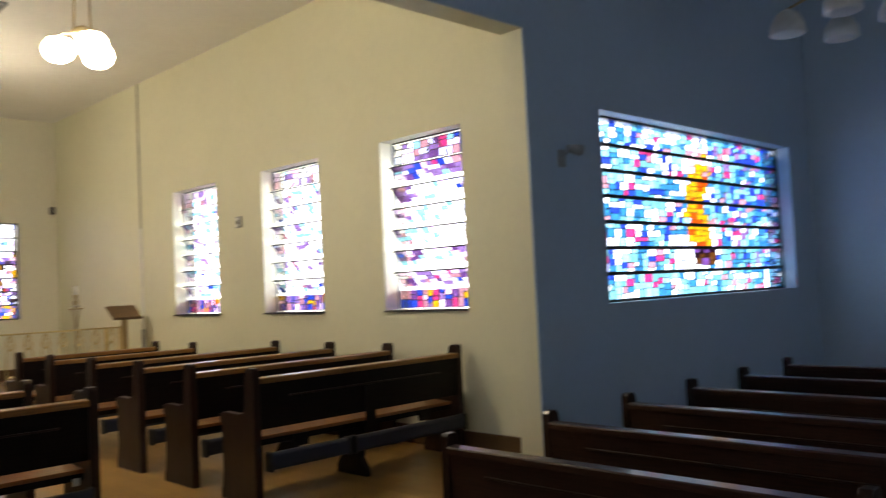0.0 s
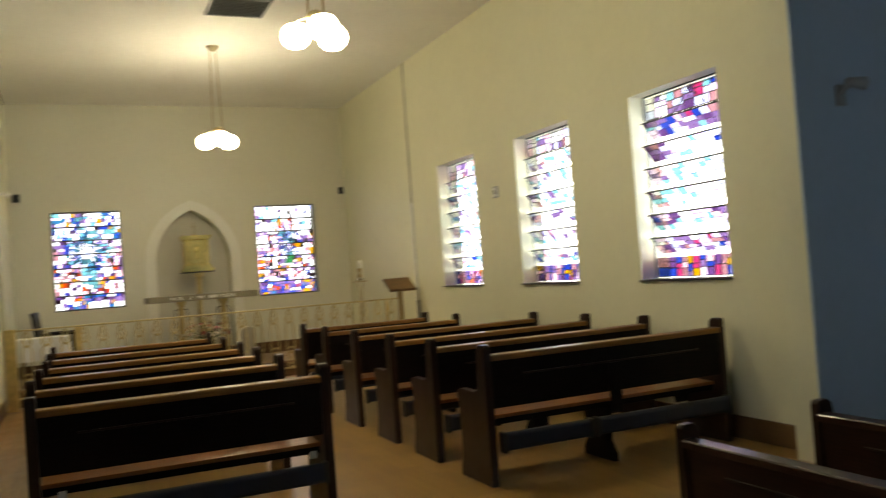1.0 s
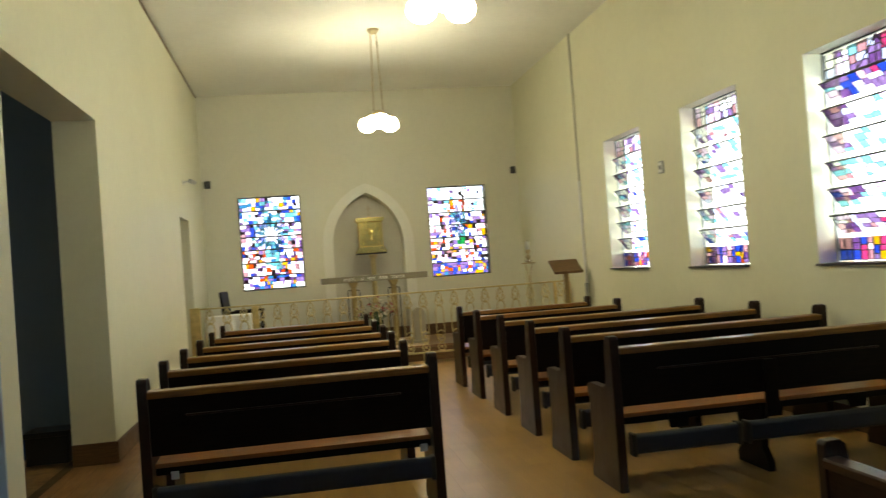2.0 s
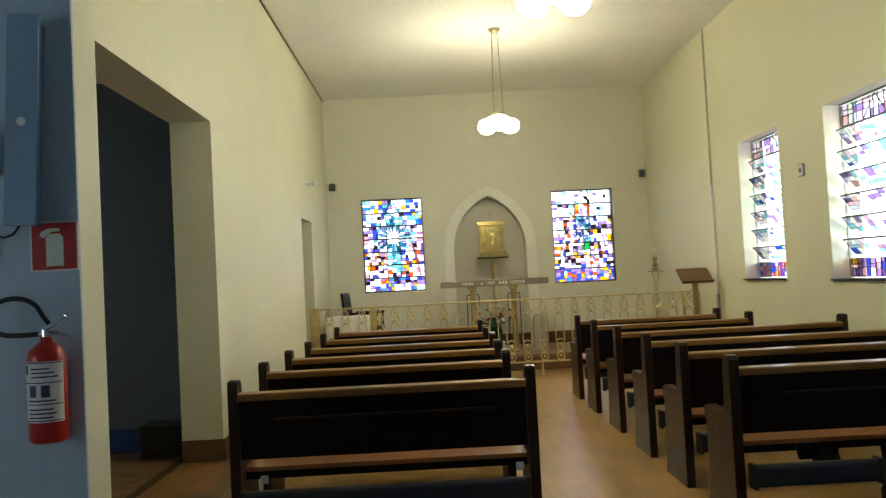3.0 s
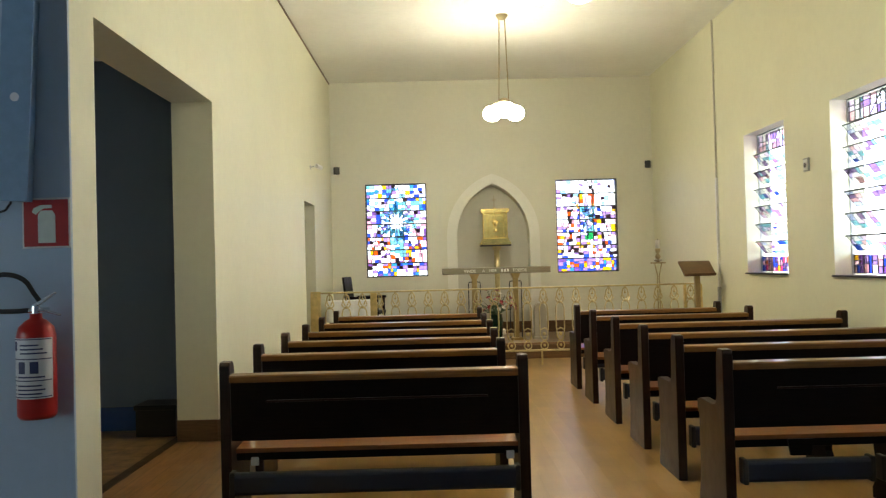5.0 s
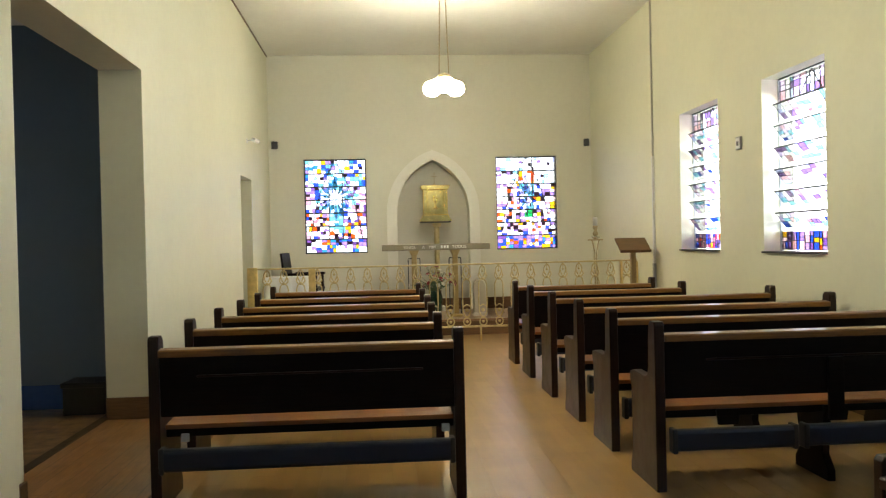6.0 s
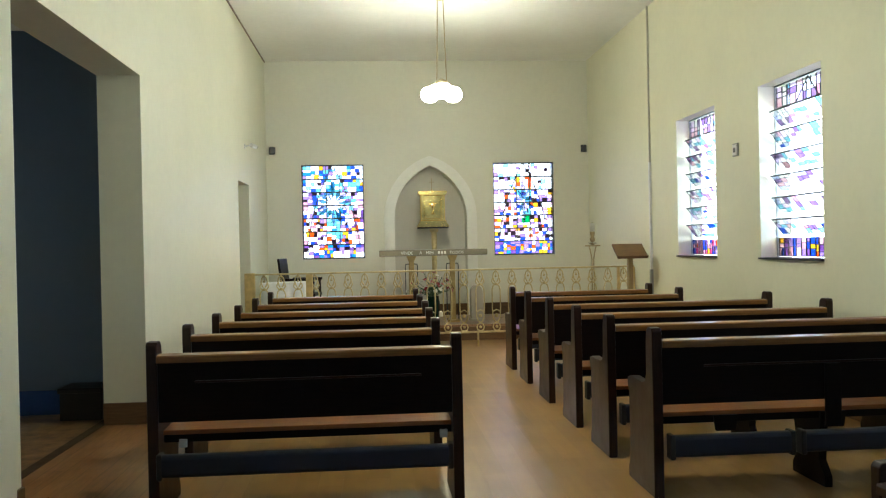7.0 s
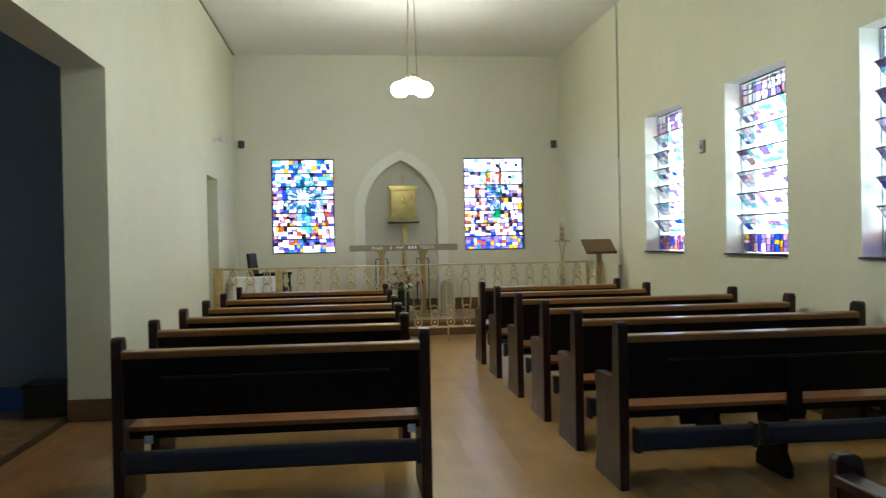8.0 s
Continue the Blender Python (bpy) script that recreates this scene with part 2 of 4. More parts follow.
wall_with_holes("wall_nave_window_side", BLUE, "blue painted nave wall with a wide stained glass window", "x", PR, NX, ZN, 5.4, YF - 0.012, YF + 0.004,
                [(BLUE_WIN[0], BLUE_WIN[1], W0, 2.86)])
wall_with_holes("wall_nave_core", BLUE, "blue painted wall with a wide stained glass window", "x", XR + 0.3, NX, ZN, 5.4, YF + 0.004, YF + 0.32,
                [(BLUE_WIN[0], BLUE_WIN[1], W0, 2.86)])
setting("wall_nave_end", bbox(NX, NX + 0.3, NY, YF + 0.32, ZN, 5.4), BLUE, "blue painted end wall of the nave", "wall")
# the opening is added out of view to let fill light into the nave
wall_with_holes("wall_nave_back", BLUE, "blue painted wall of the nave behind", "x", NXL, NX + 0.3, ZN, 5.4, NY - 0.3, NY,
                [(3.8, 5.8, 1.4, 2.7)])
# both openings are added out of view: fill light for pier and passage
wall_with_holes("wall_nave_far", BLUE, "blue painted far wall of the nave", "y", NY, YF + 4.2, ZN, 5.4, NXL - 0.3, NXL, [(-4.4, -1.0, 0.9, 2.9), (2.3, 3.1, 1.3, 2.0)])
setting("ceiling_nave", bbox(NXL - 0.3, NX + 0.3, NY - 0.3, YF + 0.32, 5.4, 5.6), CEIL, "plain nave ceiling", "ceiling")
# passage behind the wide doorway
setting("wall_passage", bbox(NXL, XL - TH, YPW, YPW + 0.2, 0, 3.2), DIMBLUE, "grey-blue wall of the side passage, coloured darker for its dimness", "wall")
setting("ceiling_passage", bbox(NXL, XL - TH, YP, 4.7, 3.2, 3.35), CEIL, "ceiling of the side passage", "ceiling")
setting("wall_vestry", bbox(XL - TH - 1.3, XL - TH - 1.2, 7.6, 9.6, 0, 2.8), CREAM, "cream wall behind the small door", "wall")
bmv = bmesh.new()
box(bmv, XL - TH - 1.2, XL - TH, 7.5, 7.6, 0, 2.8)
box(bmv, XL - TH - 1.2, XL - TH, 9.6, 9.7, 0, 2.8)
setting("wall_vestry_sides", bmv, CREAM, "cream walls behind the small door", "wall")
setting("ceiling_vestry", bbox(XL - TH - 1.3, XL - TH, 7.5, 9.7, 2.8, 2.9), CEIL, "ceiling behind the small door", "ceiling")


# floors
def floor_material(name, dark, light, rough, bw, bh, seam, stretch=(14, 1.2, 1)):
    m, nt, b = nodes(name, rough)
    co = nt.nodes.new("ShaderNodeTexCoord")
    mp = nt.nodes.new("ShaderNodeMapping")
    mp.inputs["Rotation"].default_value = (0, 0, radians(90))
    nt.links.new(co.outputs["Object"], mp.inputs[0])
    br = nt.nodes.new("ShaderNodeTexBrick")
    br.inputs["Scale"].default_value = 1.0
    br.inputs["Brick Width"].default_value, br.inputs["Row Height"].default_value = bw, bh
    br.inputs["Mortar Size"].default_value = seam
    br.inputs["Color1"].default_value = rgb((0.82, 0.82, 0.82))
    br.inputs["Color2"].default_value = rgb((1, 1, 1))
    br.inputs["Mortar"].default_value = rgb((0.6, 0.55, 0.5))
    nt.links.new(mp.outputs[0], br.inputs["Vector"])
    g = noise_tex(nt, 4, 8, stretch, 0.65)
    col = mixc(nt, ramp(nt, g, [(0.3, dark), (0.7, light)]), br.outputs["Color"], 1.0, 'MULTIPLY')
    wear = ramp(nt, noise_tex(nt, 1.1, 5), [(0.3, [0.75] * 3), (0.7, [1.0] * 3)])
    nt.links.new(mixc(nt, col, wear, 1.0, 'MULTIPLY'), b.inputs["Base Color"])
    rr = nt.nodes.new("ShaderNodeMapRange")
    rr.inputs["To Min"].default_value, rr.inputs["To Max"].default_value = rough * 0.7, rough * 1.5
    nt.links.new(noise_tex(nt, 3, 5), rr.inputs["Value"])
    nt.links.new(rr.outputs[0], b.inputs["Roughness"])
    bump(nt, b, br.outputs["Fac"], 0.12, -0.002)
    return m


FLOORWOOD = floor_material("waxed_wood_floor", (0.22, 0.10, 0.032), (0.40, 0.20, 0.07), 0.30, 1.2, 0.12, 0.0035)
PLATFORMWOOD = floor_material("sanctuary_wood_floor", (0.24, 0.13, 0.07), (0.36, 0.20, 0.11), 0.28, 1.2, 0.10, 0.003)
MARBLE = floor_material("brown_speckled_tile", (0.09, 0.042, 0.014), (0.46, 0.27, 0.10), 0.3, 0.3, 0.3, 0.004, (2.5, 2.5, 1))
floor_ob = setting("floor", bbox(XL, XR, YF - 0.02, YB, -0.2, -0.005), FLOORWOOD, "shiny orange-brown wooden floor of the chapel", "floor")
setting("floor_nave", bbox(NXL, NX, NY, YF + 0.3, ZN - 0.2, ZN), FLOORWOOD, "brown wooden floor of the nave", "floor")
setting("floor_passage", bbox(NXL, XL - TH - 0.07, YP, YPW, -0.2, ZD), MARBLE, "brown speckled tile floor of the side passage", "floor")
bmt = bmesh.new()
box(bmt, XL - TH, XL, 1.48, 3.72, -0.2, ZD - 0.002)
box(bmt, XL - TH, XL, 8.16, 9.07, -0.2, -0.002)
setting("floor_thresholds", bmt, FLOORWOOD, "wooden floor in the doorways", "floor")
setting("floor_vestry", bbox(XL - TH - 1.3, XL - TH, 7.5, 9.7, -0.2, -0.004), FLOORWOOD, "wooden floor behind the small door", "floor")
setting("threshold_strip", bbox(XL - TH - 0.07, XL - TH, YP, YPW, -0.1, ZD + 0.002), DARKSTRIP, "dark wooden threshold strip in the passage opening", "trim")
setting("chapel_step", bbox(PL, PR, YF - 0.34, YF - 0.02, ZN, -0.17), FLOORWOOD, "wooden step up to the chapel", "step")
YS, ZS = 9.25, 0.23
setting("sanctuary_platform", bbox(XL, XR, YS, YB, 0.0, ZS), PLATFORMWOOD, "low wooden platform under the altar", "platform")
setting("platform_riser", bbox(XL, XR, YS - 0.02, YS, 0.002, ZS - 0.03), BASE, "dark brown wooden riser of the altar platform", "trim")

setting("floor_side_strip", bbox(XL, -1.50, YP, 8.2, -0.004, ZD), FLOORWOOD, "slightly raised wooden floor strip along the passage wall", "floor")

# baseboards
bh = 0.245
for k, (x0, x1, y0, y1, z0, z1) in enumerate([
        (XL, XL + 0.018, YP, 1.48, ZD, bh), (XL, XL + 0.018, 3.704, 8.16, ZD, bh),
        (XL - TH, XL, 3.702, 3.72, ZD, bh), (XR - 0.018, XR, YP, YS, 0, 0.17),
        (XL, XR, YB - 0.018, YB, ZS, ZS + 0.19), (XR - 0.018, XR, YS, YB, ZS, ZS + 0.19)]):
    setting("baseboard", bbox(x0, x1, y0, y1, z0, z1, 0.004, 1), BASE, "brown wooden baseboard along the wall", "baseboard")
BLUETILE = plain("glossy_blue_tile", (0.04, 0.10, 0.30), 0.15)
setting("baseboard", bbox(NXL, -2.78, YPW - 0.018, YPW, ZD, 0.277), BLUETILE, "glossy dark blue tiled baseboard in the passage", "baseboard")
dark_block = thing("low_bench", "black low wooden bench in the passage", "bench", (-2.60, 4.06, ZD))
part("seat", bbox(-0.17, 0.17, -0.16, 0.16, 0.215, 0.255, 0.008), BLACK, dark_block)
part("body", bbox(-0.16, 0.16, -0.14, 0.15, 0.0, 0.215, 0.006), BLACK, dark_block)
# dark strip standing for the thin shadow where the ceiling meets the wall
setting("shadow_strip", bbox(XL, XL + 0.012, YP, YB, ZC - 0.022, ZC), BASE, "thin dark strip standing for the shadow under the ceiling edge", "trim")

# bright sky outside the windows; back and passage panels are added, unseen fill light
for nm, b in (("backdrop_side", bbox(XR + 5.0, XR + 5.1, 1.2, 16.0, -1.0, 5.6)), ("backdrop_end", bbox(-8, 9, YB + 5, YB + 5.1, -1, 6.0)),
              ("fill_panel_back", bbox(-8, 10, NY - 3.1, NY - 3, -1, 5.5)), ("fill_panel_passage", bbox(NXL - 1.6, NXL - 1.5, -6.5, 5.5, -1, 4.0)),
              ("backdrop_nave", bbox(3.8, 8.6, 1.05, 1.15, 0.2, 4.5))):
    setting(nm, b, {"backdrop_nave": NAVE_GLOW, "backdrop_end": END_GLOW, "fill_panel_back": FILL_GLOW, "fill_panel_passage": FILL_GLOW}.get(nm, SKY_GLOW), "plain glowing sky panel outside the wall openings", "backdrop")

# ---- stained glass ----
COLS = dict(white=(0.58, 0.59, 0.63), sky=(0.16, 0.36, 0.48), pale=(0.42, 0.46, 0.66), mist=(0.52, 0.42, 0.62), rose=(0.52, 0.34, 0.42), lilac=(0.17, 0.11, 0.26), pink=(0.29, 0.16, 0.20), mauve=(0.10, 0.045, 0.16),
            blue=(0.016, 0.045, 0.28), navy=(0.004, 0.006, 0.045), cyan=(0.022, 0.13, 0.26), aqua=(0.10, 0.25, 0.30), orange=(0.32, 0.055, 0.006),
            red=(0.25, 0.012, 0.02), yellow=(0.34, 0.20, 0.012), plum=(0.012, 0.004, 0.01), green=(0.01, 0.15, 0.05), brown=(0.07, 0.028, 0.008), magenta=(0.30, 0.035, 0.13))
GLASS = {k: glass_tint("glass_" + k, v) for k, v in COLS.items()}


def unit_pane(colour):
    return mesh_of(bbox(-0.5, 0.5, -0.5, 0.5, -0.5, 0.5), "pane", GLASS[colour])


PANE = {k: unit_pane(k) for k in COLS}


def split(rng, x0, x1, z0, z1, wmax, hmax, out):
    """Cuts a field into uneven rectangles."""
    w, h = x1 - x0, z1 - z0
    if w / wmax > h / hmax and w > wmax:
        c = x0 + w * rng.uniform(0.36, 0.64)
        split(rng, x0, c, z0, z1, wmax, hmax, out)
        split(rng, c, x1, z0, z1, wmax, hmax, out)
    elif h > hmax:
        c = z0 + h * rng.uniform(0.38, 0.62)
        split(rng, x0, x1, z0, c, wmax, hmax, out)
        split(rng, x0, x1, c, z1, wmax, hmax, out)
    else:
        out.append((x0, x1, z0, z1))


def glaze(parent, rng, fields, wmax, hmax, pick, size, lead=0.007):
    """Panes and their leading in the plane y = 0 of the parent; size: the whole window, for the picture."""
    W, H, ox, oz = size
    bm = bmesh.new()
    for f in fields:
        cells = []
        split(rng, *f, wmax, hmax, cells)
        for x0, x1, z0, z1 in cells:
            u, v = ((x0 + x1) / 2 - ox) / W, ((z0 + z1) / 2 - oz) / H
            ob = new("pane", PANE[pick(rng, u, v)])
            ob.parent = parent
            ob.location = ((x0 + x1) / 2, 0, (z0 + z1) / 2)
            ob.scale = (x1 - x0, 0.006, z1 - z0)
            box(bm, x0 - lead / 2, x0 + lead / 2, -lead * 0.7, lead * 0.7, z0, z1)
            box(bm, x0, x1, -lead * 0.65, lead * 0.65, z0 - lead / 2, z0 + lead / 2)
    part("leading", bm, LEAD, parent, "thin dark lead strips between the panes")


def bag(rng, s):
    return rng.choice(s.split())


def pick_end_a(rng, u, v):
    if ((u - 0.5) / 0.17) ** 2 + ((v - 0.60) / 0.09) ** 2 < 1:
        return bag(rng, "white white white pale")
    if abs(u - 0.5) < 0.12 and 0.22 < v < 0.88:
        return bag(rng, "aqua sky pale cyan white aqua")
    if ((u - 0.5) / 0.34) ** 2 + ((v - 0.60) / 0.19) ** 2 < 1:
        return bag(rng, "white sky pale aqua mist lilac blue")
    if v > 0.72:
        return bag(rng, "white white white sky aqua mist white lilac plum blue yellow cyan pale white")
    if v < 0.14:
        return bag(rng, "blue white cyan lilac plum mauve white yellow orange")
    return bag(rng, "white white white white mist rose lilac pink blue blue mauve plum plum orange yellow rose white orange lilac mist pink")


def pick_end_b(rng, u, v):
    if abs(u - 0.56) < 0.07 and 0.36 < v < 0.42:
        return "green"
    if abs(u - 0.5) < 0.12 and 0.42 < v < 0.72:
        return bag(rng, "aqua sky aqua pale blue white mist")
    if abs(u - 0.48) < 0.14 and 0.72 <= v < 0.86:
        return bag(rng, "orange yellow sky white pale mist")
    if v < 0.14:
        return bag(rng, "blue cyan white lilac orange lilac mauve blue yellow")
    if v > 0.70:
        return bag(rng, "white white white white white mist sky pale white lilac plum white")
    return bag(rng, "white white white white white mist rose lilac pink blue plum plum orange yellow rose white mist lilac")


FOOT_ROW = "blue pink lilac pink yellow magenta mauve lilac orange mist blue mauve blue rose pink"
EDGE_MIX = "mist mist pale lilac lilac pink rose sky white blue mist lilac pale"


def pick_side(rng, u, v):
    if v < 0.125:
        return bag(rng, FOOT_ROW)
    if ((u - 0.55) / 0.36) ** 2 + ((v - 0.52) / 0.24) ** 2 < 1:
        return bag(rng, "white white white white pale mist white sky")
    return bag(rng, "white mauve mauve lilac mauve pink magenta " + EDGE_MIX)


def pick_side_far(rng, u, v):
    if v < 0.125:
        return bag(rng, FOOT_ROW)
    if v < 0.86 and rng.random() < 0.30 + 0.65 * u:
        return bag(rng, "white white white white sky")
    return bag(rng, EDGE_MIX if v < 0.86 else "white mist pale lilac pink rose mist white sky")


def pick_blue(rng, u, v):
    if abs(u - 0.51 - 0.02 * math.sin(v * 9)) < 0.055 and 0.30 < v < 0.90:
        return bag(rng, "yellow yellow yellow orange") if v < 0.74 else bag(rng, "yellow rose white pink")
    if abs(u - 0.53) < 0.05 and 0.18 < v <= 0.30:
        return bag(rng, "brown plum mauve")
    if 0.36 < u < 0.47 and 0.14 < v < 0.36:
        return bag(rng, "white pale white")
    if v < 0.13:
        return bag(rng, "aqua white sky aqua pink white magenta cyan sky")
    return bag(rng, "cyan aqua aqua white sky sky white white cyan blue white sky pink magenta cyan white aqua blue pale sky cyan white" if u < 0.6
               else "cyan cyan aqua sky blue sky cyan pink magenta aqua blue lilac sky cyan white pale")


def window_frame(win, W, H, t=0.02, d=0.04, jamb=None):
    for nm, b in (("frame_jamb", (-W / 2, -W / 2 + t, -d / 2, d / 2, 0, H)), ("frame_jamb", (W / 2 - t, W / 2, -d / 2, d / 2, 0, H)),
                  ("frame_head", (-W / 2 + t, W / 2 - t, -d / 2, d / 2, H - t, H)), ("frame_foot", (-W / 2 + t, W / 2 - t, -d / 2, d / 2, 0, t))):
        part(nm, bbox(*b), jamb if jamb and nm == "frame_jamb" else LEAD, win)


def fixed_window(name, label, at, turn, W, H, seed, pick, rows, wmax, hmax, lines, bar=0.007):
    win = thing(name, label, "window", at, "", "structure", turn)
    rng = random.Random(seed)
    window_frame(win, W, H)
    ph = (H - 0.04) / rows
    fields = [(-W / 2 + 0.02, W / 2 - 0.02, 0.02 + i * ph, 0.02 + (i + 1) * ph) for i in range(rows)]
    glaze(win, rng, fields, wmax, hmax, pick, (W, H, -W / 2, 0))
    for i in range(1, rows):
        part("crossbar", bbox(-W / 2 + 0.02, W / 2 - 0.02, -0.014, 0.014, 0.02 + i * ph - bar, 0.02 + i * ph + bar), LEAD, win)
    if lines:
        for s in (-1, 1):
            bm = bmesh.new()
            tube(bm, [(s * 0.01, -0.012, H - 0.02), (s * W * 0.13, -0.012, H * 0.83), (s * W * 0.24, -0.012, H * 0.66), (s * W * 0.33, -0.012, H * 0.46),
                      (s * W * 0.38, -0.012, H * 0.30), (s * W * 0.42, -0.012, H * 0.15)], 0.010, 6)
            part("curved_lead", bm, LEAD, win)
            part("upright_lead", bbox(s * W * 0.11 - 0.006, s * W * 0.11 + 0.006, -0.012, 0.012, 0.02 + ph, H - 0.02), LEAD, win)
    return win


def rays(win, W, H, cz, colours, n, r0, r1, squash):
    """Kite-shaped panes set round a centre."""
    rng = random.Random(n)
    for k in range(n):
        a = 2 * math.pi * (k + 0.5) / n + rng.uniform(-0.08, 0.08)
        d, e = Vector((math.cos(a) * squash, 0, math.sin(a))), Vector((-math.sin(a), 0, math.cos(a)))
        ln = r1 * rng.uniform(0.75, 1.1) * (1.35 if abs(math.cos(a)) < 0.4 else 1)
        pts = [d * r0, d * (r0 + ln * 0.45) + e * 0.034, d * (r0 + ln), d * (r0 + ln * 0.45) - e * 0.034]
        bm = prism([(p.x, p.z) for p in pts], "y", -0.004, 0.0)
        ob = part("ray_pane", bm, GLASS[colours[k % len(colours)]], win)
        ob.location = (0, -0.008, cz)
        edge = bmesh.new()
        tube(edge, [p + Vector((0, -0.002, 0)) for p in pts + pts[:1]], 0.003, 5)
        part("lead_edge", edge, LEAD, ob)


GD = 0.17   # how deep the glass sits in the wall
for i, (a, b) in enumerate(BACK_WINS):
    endwin = fixed_window("window_%d" % (i + 1), "stained glass window of blue, white, orange and violet squares", ((a + b) / 2, YB + 0.08, W0), 0,
                 b - a, W1 - W0, 11 + i, (pick_end_a, pick_end_b)[i], 7, 0.095, 0.085, True, 0.011)
    rays(endwin, b - a, W1 - W0, (W1 - W0) * 0.58, (("sky", "pale", "sky"), ("sky", "pale", "mist"))[i], (14, 10)[i], (0.08, 0.03)[i], (0.24, 0.28)[i], (1.0, 0.6)[i])


def vent_window(name, label, at, turn, W, H, seed, pick):
    """Fixed glass at foot and head, six tilted vent panels between."""
    win = thing(name, label, "window", at, "", "structure", turn)
    rng = random.Random(seed)
    window_frame(win, W, H, 0.010, 0.03, GREY)
    foot, head = 0.19, 0.21
    glaze(win, rng, [(-W / 2 + 0.02, W / 2 - 0.02, 0.02, foot)], 0.10, 0.09, pick, (W, H, -W / 2, 0))
    glaze(win, rng, [(-W / 2 + 0.02, W / 2 - 0.02, H - head, H - 0.02)], 0.13, 0.10, pick, (W, H, -W / 2, 0))
    for s, w in ((-1, 0.19), (1, 0.15)):
        bm = bmesh.new()
        tube(bm, [(0.06, -0.012, H - 0.02), (0.06 + s * w * W * 0.55, -0.012, H - head * 0.6), (0.06 + s * w * W, -0.012, H - head)], 0.006, 6)
        part("curved_lead", bm, LEAD, win)
    pitch = (H - foot - head) / 6
    for k in range(6):
        z = foot + (k + 0.5) * pitch
        pan = part("vent_panel", bbox(-W / 2 + 0.025, W / 2 - 0.025, -0.008, 0.008, pitch * 0.42, pitch * 0.42 + 0.008), LEAD, win, "tilted vent panel of stained glass")
        pan.location = (0, -0.02, z)
        pan.rotation_euler = (radians(38), 0, 0)
        hp = pitch * 0.42
        glaze(pan, rng, [(-W / 2 + 0.03, W / 2 - 0.03, -hp, hp)], 0.13, 0.075, lambda r, u, v, z=z: pick(r, u, z / H), (W, 1, -W / 2, 0), 0.003)
    part("window_sill", bbox(-W / 2 - 0.0, W / 2 + 0.0, -GD - 0.03, -0.02, -0.008, 0.008), LEAD, win, "dark stone sill")
    return win


for i, (a, b) in enumerate(RIGHT_WINS):
    vent_window("window_%d" % (i + 3), "tall stained glass window with tilted open vent panels", (XR + GD, (a + b) / 2, W0), -90,
                b - a, W1S - W0, 31 + i, (pick_side, pick_side_far, pick_side_far)[i])
fixed_window("window_6", "wide blue stained glass window with a tall yellow shape", ((BLUE_WIN[0] + BLUE_WIN[1]) / 2, YF + 0.16, W0), 0,
             BLUE_WIN[1] - BLUE_WIN[0], 1.655, 51, pick_blue, 7, 0.165, 0.095, False, 0.017)

# ---- pews ----


def pew_end(x0, x1):
    pts = [(0.0, 0.0), (0.0, 0.90), (0.012, 0.918), (0.075, 0.92), (0.10, 0.90), (0.112, 0.84), (0.118, 0.66), (0.14, 0.615), (0.20, 0.60),
           (0.40, 0.605), (0.45, 0.59), (0.455, 0.55), (0.43, 0.50), (0.425, 0.20), (0.44, 0.10), (0.46, 0.06), (0.46, 0.0)]
    return prism(pts, "x", x0, x1, 0.005)


